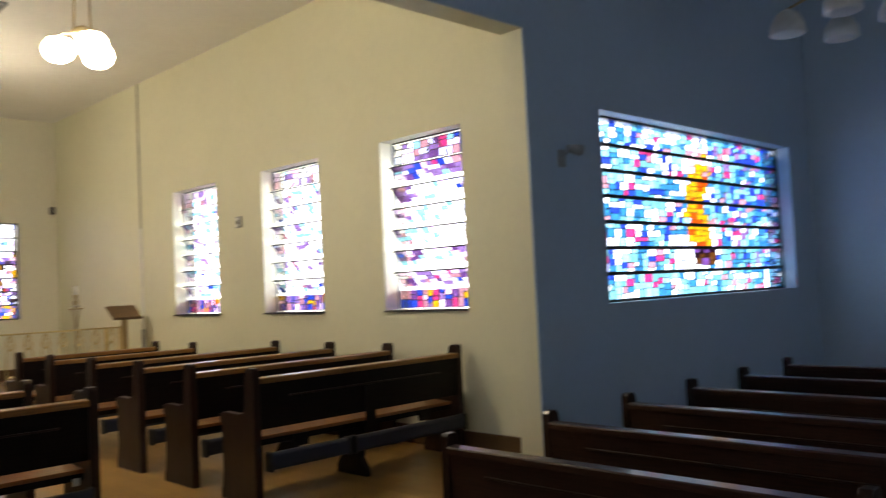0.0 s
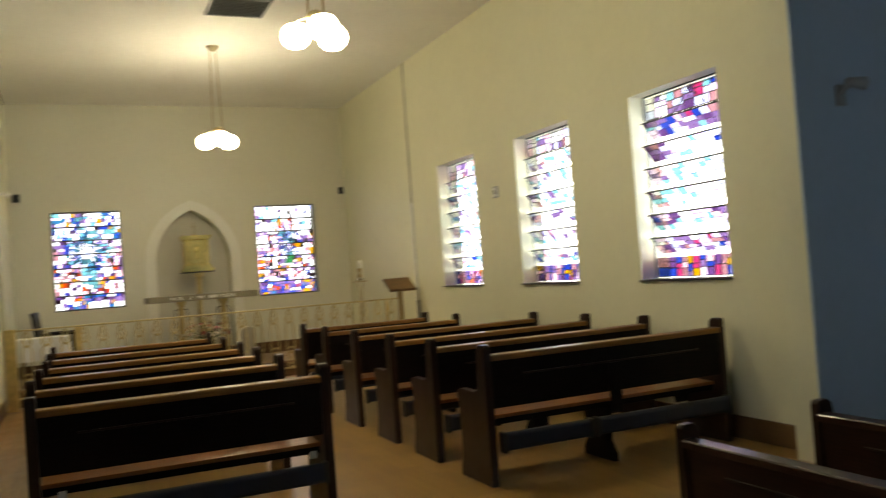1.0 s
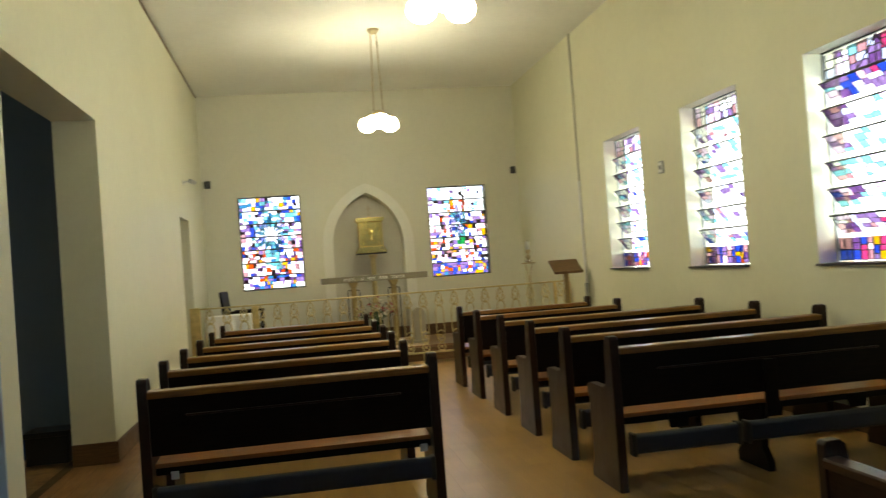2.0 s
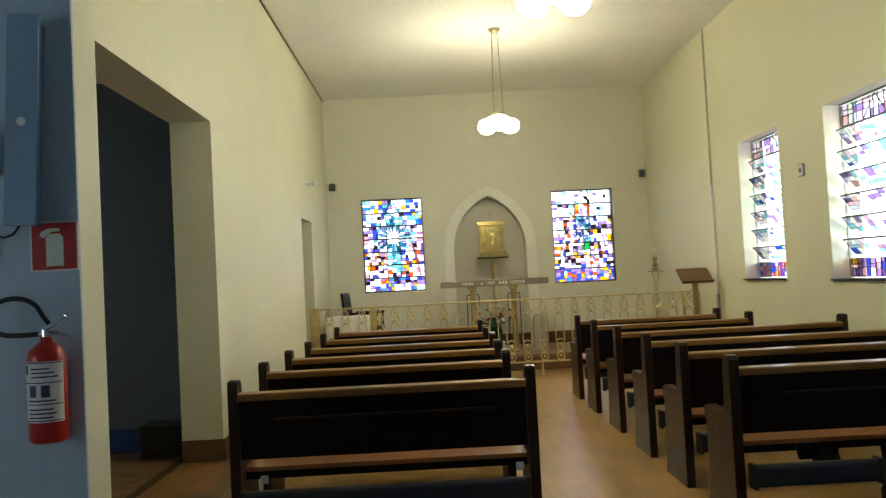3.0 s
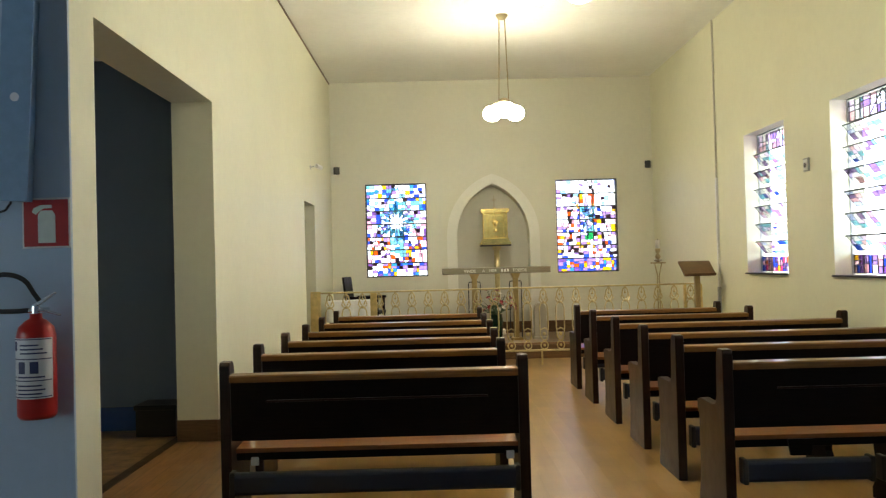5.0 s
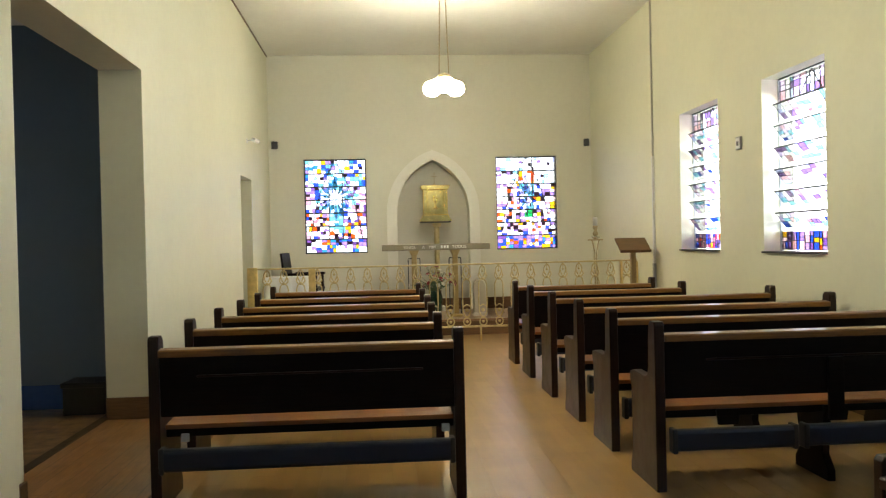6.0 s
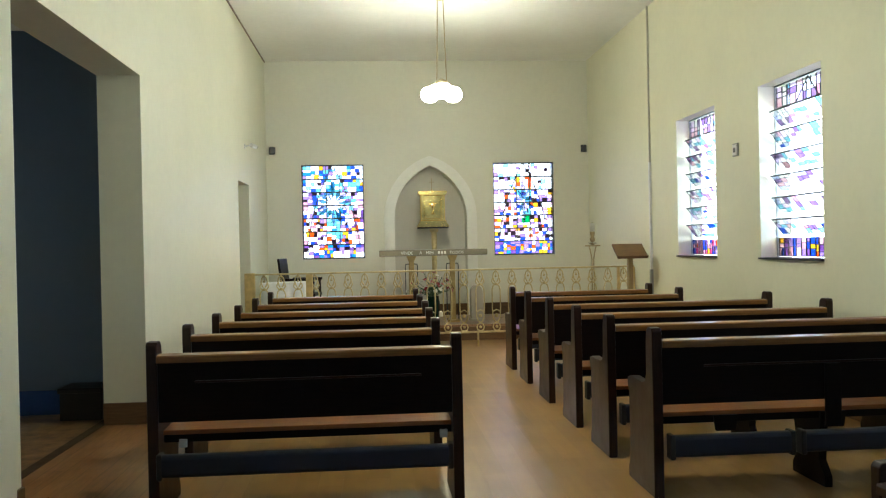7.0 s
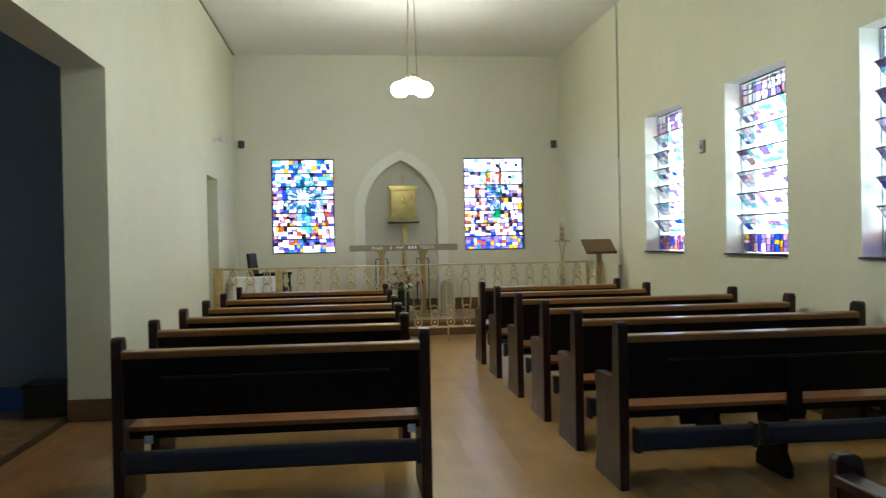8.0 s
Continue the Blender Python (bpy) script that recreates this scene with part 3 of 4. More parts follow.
def pew(L, label, group, at, turn=0, glints=False):
    p = thing("pew", label, "pew", at, group, "", turn)
    nave, wide = turn != 0, L > 1.9
    part("end_panel", pew_end(0, 0.055), PEWEND, p)
    part("end_panel", pew_end(L - 0.055, L), PEWEND, p)
    a, b = 0.055, L - 0.055
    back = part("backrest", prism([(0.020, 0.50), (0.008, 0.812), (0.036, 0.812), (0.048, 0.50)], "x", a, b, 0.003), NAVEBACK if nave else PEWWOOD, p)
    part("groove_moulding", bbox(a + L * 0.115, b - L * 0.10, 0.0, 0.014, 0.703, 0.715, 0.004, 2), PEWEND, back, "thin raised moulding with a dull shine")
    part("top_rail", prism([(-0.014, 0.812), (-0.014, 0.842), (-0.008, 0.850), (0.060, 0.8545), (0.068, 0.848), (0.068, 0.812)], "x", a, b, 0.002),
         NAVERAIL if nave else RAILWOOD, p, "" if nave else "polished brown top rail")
    part("seat", prism([(0.10, 0.418), (0.46, 0.428), (0.472, 0.438), (0.46, 0.455), (0.10, 0.443)], "x", a, b, 0.003), SEATWOOD, p, "worn reddish brown polished seat board")
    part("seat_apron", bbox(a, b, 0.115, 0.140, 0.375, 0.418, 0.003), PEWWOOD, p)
    if wide:
        if not nave:
            part("back_batten", bbox(L / 2 - 0.045, L / 2 + 0.045, -0.006, 0.012, 0.36, 0.70, 0.004), PEWWOOD, p)
        part("support", prism([(0.06, 0.0), (0.06, 0.06), (0.12, 0.14), (0.09, 0.418), (0.42, 0.418), (0.36, 0.14), (0.42, 0.06), (0.42, 0.0)], "x", L / 2 - 0.022, L / 2 + 0.022, 0.003), PEWWOOD, p)
    for k0, k1 in ([(a + 0.012, L * 0.37), (L * 0.39, b - 0.012)] if wide else [(a + 0.012, b - 0.012)]):
        kn = part("kneeler", bbox(k0, k1, -0.085, -0.020, 0.235, 0.352, 0.022, 3), VINYL, p, "dark blue padded kneeler folded up")
        for c in ([k0 + (k1 - k0) * 0.55] if k1 - k0 < 0.9 else [k0 + 0.28, k1 - 0.30] if wide else []):
            part("kneeler_bracket", prism([(c - 0.07, 0.418), (c + 0.07, 0.418), (c + 0.055, 0.33), (c - 0.055, 0.33)], "y", 0.09, 0.112, 0.003), PEWWOOD, kn)
        for c in (k0 + 0.01, k1 - 0.01):
            part("kneeler_cap", bbox(c - 0.014, c + 0.014, -0.088, -0.012, 0.225, 0.358, 0.008), BLACK, kn)
    if glints:
        # small white plates in place of bright reflections under the seat
        for c in (0.155, L - 0.098):
            part("glint_plate", bbox(c - 0.021, c + 0.021, 0.106, 0.114, 0.348, 0.392, 0.002, 1), WHITE, p, "small white plate standing for a bright reflection")
    return p


# distance along the chapel and the aisle-side offset of each row
LEFT_ROWS = [(-1.47, 1.62), (-1.51, 2.60), (-1.495, 3.47), (-1.475, 4.32), (-1.47, 5.28), (-1.46, 6.35)]
RIGHT_Y = [1.60, 2.47, 3.35, 4.32, 5.35, 6.28]
for x, y in LEFT_ROWS:
    pew(1.635, "dark brown wooden church pew with a worn top rail", "pews on the passage side", (x, y, 0), 0, y < 2)
for i, y in enumerate(RIGHT_Y):
    pew(2.02 if i < 4 else 1.60, "dark brown wooden church pew with coloured window light on it" if i < 4 else "dark brown shorter wooden church pew",
        "pews on the window side", (1.19, y, 0))
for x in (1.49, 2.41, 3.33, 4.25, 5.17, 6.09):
    pew(2.3, "reddish brown wooden pew, rail and back coloured dark for the dim nave", "pews in the nave", (x, 0.12, ZN), -90)

# ---- hanging lamps ----


def chandelier(x, y, bulb):
    ch = thing("chandelier", "lit hanging lamp with three frosted glass bowls on thin rods", "lamp", (x, y, ZC), "hanging lamps")
    part("ceiling_rose", lathe([(0.075, 0.0), (0.075, -0.012), (0.05, -0.045), (0.02, -0.06)], 20), ROD, ch, smooth=True)
    drop = -1.05
    for s in (-1, 1):
        bm = bmesh.new()
        tube(bm, [(s * 0.035, 0, -0.04), (s * 0.045, 0, -0.5), (s * 0.06, 0, drop)], 0.007, 6)
        part("rod", bm, ROD, ch)
    part("hub", lathe([(0.01, drop + 0.03), (0.07, drop), (0.085, drop - 0.03), (0.05, drop - 0.07), (0.015, drop - 0.10)], 20), ROD, ch, smooth=True)
    for k in range(3):
        a = radians(30 + 120 * k)
        cx, cy = 0.165 * math.cos(a), 0.165 * math.sin(a)
        bm = bmesh.new()
        tube(bm, [(cx * 0.3, cy * 0.3, drop - 0.03), (cx * 0.8, cy * 0.8, drop - 0.035), (cx, cy, drop - 0.06)], 0.009, 6)
        arm = part("arm", bm, ROD, ch)
        prof = [(0.03, -0.06), (0.075, -0.075), (0.105, -0.115), (0.115, -0.16), (0.10, -0.205), (0.06, -0.24), (0.01, -0.25)]
        part("glass_bowl", lathe([(r, z + drop) for r, z in prof], 20, (cx, cy, 0)), bulb, arm, "glowing frosted glass bowl", True)
    return ch


for yy, bulb in ((2.73, BULB), (7.40, BULB_FAR)):
    chandelier(0.57, yy, bulb)

# ---- sanctuary ----


def arc_side(a, rise, z0, n=10):
    """One side of a pointed arch of half span a, from its spring to the apex."""
    R = (a * a + rise * rise) / (2 * a)
    top = math.asin(min(1, rise / R))
    return [(a - R + R * math.cos(top * i / n), z0 + R * math.sin(top * i / n)) for i in range(n + 1)]


def arch_band(cx, ao, ro, ai, ri, z0, zs, y0, y1):
    bm = bmesh.new()
    out = [(ao, z0)] + arc_side(ao, ro, zs)
    inn = [(ai, z0)] + arc_side(ai, ri, zs)
    o = [(cx - x, z) for x, z in out] + [(cx + x, z) for x, z in out[-2::-1]]
    i = [(cx - x, z) for x, z in inn] + [(cx + x, z) for x, z in inn[-2::-1]]
    rows = [[bm.verts.new((x, y, z)) for x, z in p] for p, y in ((o, y0), (i, y0), (i, y1), (o, y1))]
    for k in range(4):
        a, b = rows[k], rows[(k + 1) % 4]
        for j in range(len(o) - 1):
            bm.faces.new((a[j], a[j + 1], b[j + 1], b[j]))
    for j in (0, -1):
        bm.faces.new([r[j] for r in rows])
    return bm


setting("niche_arch", arch_band(NCX, 0.77, 1.03, NA, 0.87, ZS, NZS, YB - 0.055, YB - 0.002), STONE, "white plastered pointed arch framing the altar niche", "arch")
for sgn in (-1, 1):
    curve = [(NCX + sgn * x, z) for x, z in arc_side(NA, 0.87, NZS)]
    setting("niche_spandrel", prism(curve + [(NCX, NZT), (NCX + sgn * NA, NZT)], "y", YB, YB + 0.3), BACKCREAM, "pale plaster above the curve of the niche", "wall")
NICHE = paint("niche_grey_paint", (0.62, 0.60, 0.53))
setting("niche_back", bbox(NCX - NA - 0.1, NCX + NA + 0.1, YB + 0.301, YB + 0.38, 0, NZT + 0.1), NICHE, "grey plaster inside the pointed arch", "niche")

tab = thing("tabernacle", "polished gold tabernacle cabinet with a relief door", "tabernacle", (0.655, 10.80, 0))
part("body", bbox(-0.20, 0.20, -0.10, 0.16, 1.80, 2.21, 0.006), GOLD, tab)
door = part("door", bbox(-0.13, 0.13, -0.112, -0.10, 1.83, 2.17, 0.004), GOLD, tab)
part("door_arch", arch_band(0, 0.10, 0.10, 0.085, 0.085, 1.85, 2.02, -0.118, -0.11), GOLD, door)
bm = lathe([(0.035, -0.10), (0.02, -0.08), (0.012, -0.02), (0.03, 0.02), (0.045, 0.06), (0.02, 0.09), (0.004, 0.10)], 16)
bmesh.ops.transform(bm, matrix=Matrix.Translation((0, -0.113, 2.0)) @ Matrix.Diagonal((1, 0.3, 1, 1)), verts=bm.verts[:])
part("relief_shape", bm, GOLD, door, "small plain raised shape", True)
for s in (-1, 1):
    part("pilaster", bbox(s * 0.165 - 0.025, s * 0.165 + 0.025, -0.116, -0.10, 1.80, 2.21, 0.004), GOLD, tab)
part("cornice", prism([(-0.215, 2.21), (-0.235, 2.25), (-0.235, 2.28), (0.235, 2.28), (0.235, 2.25), (0.215, 2.21)], "y", -0.13, 0.17, 0.006), GOLD, tab)
part("plinth", prism([(-0.215, 1.80), (-0.22, 1.76), (-0.255, 1.72), (-0.255, 1.69), (0.255, 1.69), (0.255, 1.72), (0.22, 1.76), (0.215, 1.80)], "y", -0.14, 0.17, 0.006), GOLD, tab)
part("base_board", bbox(-0.25, 0.25, -0.135, 0.165, 1.672, 1.69, 0.003), BLACK, tab, "black base board")
ped = thing("pedestal", "pale gilded column carrying the tabernacle", "column", (0.675, 10.80, ZS))
part("shaft", lathe([(0.048, 0.08), (0.042, 0.5), (0.042, 1.0), (0.046, 1.38)], 20), PALEBRASS, ped, smooth=True)
part("base", bbox(-0.11, 0.11, -0.11, 0.11, 0, 0.08, 0.01), STONE, ped)
part("capital", prism([(-0.06, 1.38), (-0.075, 1.44), (0.075, 1.44), (0.06, 1.38)], "y", -0.07, 0.07, 0.006), PALEBRASS, ped)
crx = thing("small_cross", "small thin brass cross on the tabernacle", "cross", (0.655, 10.86, 2.28))
part("foot", lathe([(0.03, 0), (0.025, 0.015), (0.008, 0.03)], 14), BRASS, crx)
part("upright", bbox(-0.005, 0.005, -0.005, 0.005, 0.02, 0.22, 0.002), ROD, crx)
part("arm", bbox(-0.04, 0.04, -0.0045, 0.0045, 0.15, 0.16, 0.002), ROD, crx)

AY = 9.60
BRONZE = metal("bronze", (0.50, 0.37, 0.17), 0.4)
altar = thing("altar", "stone altar table on two bronze legs with carved pale lettering", "altar", (0.58, AY, ZS))
mensa = part("mensa", bbox(-0.81, 0.81, 0, 0.62, 1.01, 1.10, 0.006), SLAB, altar, "greyish brown stone altar slab")


def lettering(text, x, z, size, depth, material, parent):
    """Raised capitals in the built-in font, standing in the plane y = 0."""
    cu = bpy.data.curves.new("lettering", 'FONT')
    cu.body, cu.size, cu.extrude = text, size, depth
    tmp = new("lettering", cu)
    me = bpy.data.meshes.new_from_object(tmp.evaluated_get(bpy.context.evaluated_depsgraph_get()))
    bpy.data.objects.remove(tmp)
    me.transform(Matrix.Translation((x, -depth, z)) @ Matrix.Rotation(radians(90), 4, 'X'))
    me.materials.clear()
    me.materials.append(material)
    ob = new("lettering", me)
    ob.parent = parent
    return tagged(ob, "pale raised capitals")


for word, wx in (("VINDE", -0.49), ("A", -0.215), ("MIM", -0.115), ("TODOS", 0.235)):
    lettering(word, wx, 1.034, 0.062, 0.003, STONE, mensa)
for k in range(3):
    part("letter_bar", bbox(0.065 + k * 0.045, 0.093 + k * 0.045, -0.006, 0.0, 1.035, 1.077), STONE, mensa, "pale unreadable raised letter")
for lx in (-0.33, 0.29):
    leg = part("leg", bbox(lx - 0.04, lx + 0.04, 0.12, 0.22, 0.04, 0.96, 0.008), BRONZE, altar, "bronze leg with side bars")
    part("foot", bbox(lx - 0.09, lx + 0.09, 0.06, 0.28, 0, 0.04, 0.006), BRONZE, leg)
    part("capital", prism([(lx - 0.04, 0.93), (lx - 0.075, 1.01), (lx + 0.075, 1.01), (lx + 0.04, 0.93)], "y", 0.08, 0.26, 0.005), BRONZE, leg)
    for s in (-1, 1):
        bm = bmesh.new()
        tube(bm, [(lx + s * 0.035, 0.17, 0.89), (lx + s * 0.085, 0.17, 0.885), (lx + s * 0.09, 0.17, 0.85), (lx + s * 0.09, 0.17, 0.3), (lx + s * 0.085, 0.17, 0.06), (lx + s * 0.085, 0.17, 0.03)], 0.009, 6)
        part("side_bar", bm, LEAD, leg, "thin dark side bar")

# communion rail
RY, RT = 8.50, 1.06
rail = thing("communion_rail", "pale brass communion rail with ornamental balusters", "rail", (0, RY, 0))
part("top_bar", bbox(-1.90, 3.28, -0.03, 0.03, RT - 0.022, RT, 0.005), PALEBRASS, rail)
part("bottom_bar", bbox(-1.90, 3.28, -0.015, 0.015, 0.185, 0.21, 0.004), PALEBRASS, rail)
part("end_post", bbox(-2.035, -1.90, -0.035, 0.035, 0.0, RT + 0.01, 0.005), BRASS, rail, "wide yellow brass end post")
for px, w in ((-1.18, 0.045), (3.06, 0.016), (3.272, 0.02)):
    part("post", bbox(px - w, px + w, -0.025, 0.025, 0.0, RT - 0.022, 0.004), BRASS, rail)
for px in (-0.45, 0.33, 1.09, 2.0):
    part("foot", bbox(px - 0.012, px + 0.012, -0.012, 0.012, 0.0, 0.186, 0.003), PALEBRASS, rail)


def baluster_mesh():
    bm = bmesh.new()
    r = 0.0092
    for s in (-1, 1):
        tube(bm, [(0, 0, 1.035), (s * 0.030, 0, 1.00), (s * 0.042, 0, 0.95), (s * 0.030, 0, 0.905), (s * 0.012, 0, 0.875)], r, 5)
        tube(bm, [(s * 0.045, 0, 0.93), (s * 0.058, 0, 0.885), (s * 0.035, 0, 0.85), (s * 0.012, 0, 0.84)], r, 5)
        tube(bm, [(s * 0.008, 0, 0.85), (s * 0.042, 0, 0.82), (s * 0.056, 0, 0.77), (s * 0.056, 0, 0.52), (s * 0.052, 0, 0.47)], r, 5)
        tube(bm, [(0, 0, 0.50), (s * 0.052, 0, 0.47), (s * 0.050, 0, 0.40), (s * 0.030, 0, 0.345), (0, 0, 0.325)], r, 5)
        tube(bm, [(0, 0, 0.325), (s * 0.040, 0, 0.30), (s * 0.050, 0, 0.26), (s * 0.036, 0, 0.225), (0, 0, 0.21)], r, 5)
    cyl(bm, (0, 0, 0.965), (0, 0, 1.04), 0.006, None, 6)
    for z, q in ((0.955, 0.016), (0.85, 0.022), (0.42, 0.026), (0.265, 0.02)):
        bmesh.ops.create_uvsphere(bm, u_segments=8, v_segments=6, radius=q, matrix=Matrix.Translation((0, 0, z)) @ Matrix.Diagonal((1, 0.5, 1, 1)))
    return mesh_of(bm, "baluster", PALEBRASS)


BAL = baluster_mesh()
for k in range(23):
    px = -1.78 + k * 0.2235
    if min(abs(px - q) for q in (-1.18, 3.06, 3.272)) > 0.06:
        b = new("baluster", BAL)
        b.parent, b.location = rail, (px, 0, 0)

# small stand behind the rail
STANDSTONE = paint("greyish_brown_stone", (0.40, 0.36, 0.29), 0.6, 0.12)
blk = thing("stone_stand", "low greyish brown stone stand with a rounded top", "stand", (1.24, 9.85, ZS))
part("body", prism([(-0.095, 0.04), (-0.095, 0.44), (-0.080, 0.50), (-0.045, 0.535), (0, 0.545), (0.045, 0.535), (0.080, 0.50), (0.095, 0.44), (0.095, 0.04)], "y", -0.08, 0.08, 0.008), STANDSTONE, blk)
part("foot", bbox(-0.115, 0.115, -0.10, 0.10, 0, 0.04, 0.006), STANDSTONE, blk)

# lectern, paschal candle
lec = thing("lectern", "wooden lectern with a dark slanted book rest on one post", "lectern", (2.98, 7.70, 0))
rest = part("book_rest", bbox(-0.20, 0.20, -0.15, 0.15, -0.012, 0.012, 0.004), BASE, lec, "dark brown slanted book rest")
rest.location, rest.rotation_euler = (0, 0, 1.27), (radians(33), 0, 0)
part("book_ledge", bbox(-0.20, 0.20, -0.165, -0.15, -0.012, 0.03, 0.003), BASE, rest)
POSTWOOD = wood("pale_post_wood", (0.28, 0.19, 0.09), (0.42, 0.31, 0.16), 0.4, (30, 30, 2))
part("post", bbox(-0.033, 0.033, -0.03, 0.03, 0.04, 1.25, 0.006), POSTWOOD, lec, "pale wooden post")
part("foot", bbox(-0.18, 0.18, -0.16, 0.16, 0.0, 0.04, 0.008), POSTWOOD, lec)
cs = thing("candle_stand", "slim brass candle stand with a dish and cross arms", "candle stand", (2.84, 9.0, 0))
part("foot", lathe([(0.15, 0), (0.15, 0.015), (0.06, 0.04), (0.02, 0.07)], 20), BRASS, cs, smooth=True)
for s in (-1, 1):
    bm = bmesh.new()
    tube(bm, [(s * 0.012, 0, 0.05), (s * 0.014, 0, 0.9), (s * 0.012, 0, 1.15), (s * 0.035, 0, 1.27), (s * 0.05, 0, 1.33)], 0.009, 6)
    part("stem", bm, ROD, cs)
part("cross_arm", bbox(-0.11, 0.11, -0.01, 0.01, 1.33, 1.35, 0.003), ROD, cs)
part("dish", lathe([(0.012, 1.35), (0.055, 1.37), (0.06, 1.385), (0.02, 1.39)], 18), CHROME, cs, "bright metal dish", True)
part("knob", lathe([(0.012, 1.39), (0.035, 1.41), (0.04, 1.44), (0.02, 1.47), (0.032, 1.50), (0.038, 1.53), (0.03, 1.545)], 14), ROD, cs, smooth=True)
can = thing("candle", "short thick white candle on the brass stand", "candle", (2.84, 9.0, 1.546))
part("wax", lathe([(0.034, 0), (0.034, 0.115), (0.026, 0.12), (0.01, 0.115)], 18), WHITE, can, smooth=True)
bm = bmesh.new()
cyl(bm, (0, 0, 0.11), (0.002, 0, 0.135), 0.0025, None, 6)
part("wick", bm, BLACK, can)

# credence table with cloth, chair, flowers
tb = thing("side_table", "small table under a white cloth beside the wall", "table", (-1.62, 9.62, ZS))
for sx in (-0.27, 0.27):
    for sy in (-0.16, 0.16):
        part("leg", bbox(sx - 0.02, sx + 0.02, sy - 0.02, sy + 0.02, 0, 0.63, 0.003), BASE, tb)
part("tabletop", bbox(-0.31, 0.31, -0.20, 0.20, 0.63, 0.66, 0.004), BASE, tb)
cl = thing("tablecloth", "white linen tablecloth hanging over the table edge", "tablecloth", (-1.62, 9.62, ZS + 0.661))
bm = bmesh.new()
rings = []
for lvl, (gx, gy, z) in enumerate(((0.0, 0.0, 0.006), (0.32, 0.21, 0.006), (0.328, 0.218, -0.01), (0.335, 0.225, -0.14), (0.345, 0.235, -0.30))):
    if lvl == 0:
        continue
    ring = []
    for k in range(64):
        a = 2 * math.pi * k / 64
        c, s2 = math.cos(a), math.sin(a)
        m = 1 / max(abs(c), abs(s2))
        wav = (0.010 * math.sin(a * 11) + 0.006 * math.sin(a * 17 + 1)) * max(0, lvl - 2)
        ring.append(bm.verts.new((c * m * (gx + wav), s2 * m * (gy + wav), z + 0.004 * math.sin(a * 7) * (lvl > 3))))
    rings.append(ring)
bm.faces.new(rings[0])
for a, b in zip(rings, rings[1:]):
    for k in range(64):
        bm.faces.new((a[k], a[(k + 1) % 64], b[(k + 1) % 64], b[k]))
part("cloth", bm, LINEN, cl, smooth=True)
chr_ = thing("armchair", "dark wooden armchair standing by the end wall", "chair", (-1.42, 10.30, ZS), turn=80)
part("seat", bbox(-0.24, 0.24, -0.24, 0.22, 0.42, 0.47, 0.01), PEWWOOD, chr_)
bk = part("backrest", bbox(-0.22, 0.22, 0.19, 0.225, 0.50, 1.04, 0.012), PEWWOOD, chr_)
bk.rotation_euler = (radians(-7), 0, 0)
for sx in (-0.21, 0.21):
    part("leg", bbox(sx - 0.02, sx + 0.02, -0.23, -0.19, 0, 0.66, 0.004), PEWEND, chr_)
    part("leg", bbox(sx - 0.02, sx + 0.02, 0.17, 0.21, 0, 0.55, 0.004), PEWEND, chr_)
    part("armrest", bbox(sx - 0.03, sx + 0.03, -0.25, 0.22, 0.66, 0.70, 0.008), PEWWOOD, chr_)

LEAF = plain("green_leaf", (0.04, 0.09, 0.025), 0.5, 0.4)
VASE = plain("dark_green_glaze", (0.01, 0.035, 0.022), 0.2)
PETALS = {"pink": plain("pink_petal", (0.55, 0.16, 0.18), 0.6, 0.3), "white": plain("white_petal", (0.75, 0.72, 0.66), 0.6), "red": plain("red_petal", (0.30, 0.02, 0.03), 0.6, 0.3)}
vase = thing("vase", "tall dark green vase on the floor by the rail", "vase", (0.50, 8.85, 0))
part("body", lathe([(0.09, 0), (0.10, 0.02), (0.075, 0.10), (0.085, 0.35), (0.10, 0.58), (0.085, 0.66), (0.09, 0.68), (0.075, 0.68), (0.07, 0.62)], 20), VASE, vase, smooth=True)
fl = thing("flower_arrangement", "pink and white flowers with green leaves in a vase", "flowers", (0.50, 8.85, 0.66))
rng = random.Random(8)
for k in range(60):
    a, e, d = rng.uniform(0, 2 * math.pi), rng.uniform(0.2, 1.4), rng.uniform(0.16, 0.40)
    tip = Vector((math.cos(a) * math.cos(e), math.sin(a) * math.cos(e) * 0.7, math.sin(e))) * d
    bm = bmesh.new()
    tube(bm, [(0, 0, 0), tip * 0.5 + Vector((0, 0, 0.02)), tip], 0.003, 5)
    stem = part("stem", bm, LEAF, fl)
    bm = bmesh.new()
    if k % 3:
        q = Vector((tip.x, tip.y, tip.z)).to_track_quat('Z', 'Y')
        for p in range(7):
            w = 2 * math.pi * p / 7
            c, s2 = math.cos(w), math.sin(w)
            pts = [(0, 0, 0), (c * 0.022 - s2 * 0.012, s2 * 0.022 + c * 0.012, 0.012), (c * 0.036, s2 * 0.036, 0.006), (c * 0.022 + s2 * 0.012, s2 * 0.022 - c * 0.012, 0.012)]
            bm.faces.new([bm.verts.new(tip + q @ Vector(v)) for v in pts])
        part("flower", bm, PETALS[rng.choice(("pink", "white", "white", "red"))], stem)
    else:
        o = tip * 0.7
        d2 = Vector((rng.uniform(-1, 1), rng.uniform(-1, 1), rng.uniform(-0.3, 0.8))).normalized() * 0.15
        n2 = d2.cross(Vector((0, 0, 1))).normalized() * 0.035
        bm.faces.new([bm.verts.new(v) for v in (o, o + d2 * 0.3 + n2, o + d2 * 0.7 + n2 * 0.7, o + d2, o + d2 * 0.7 - n2 * 0.7, o + d2 * 0.3 - n2)])
        part("leaf", bm, LEAF, stem)

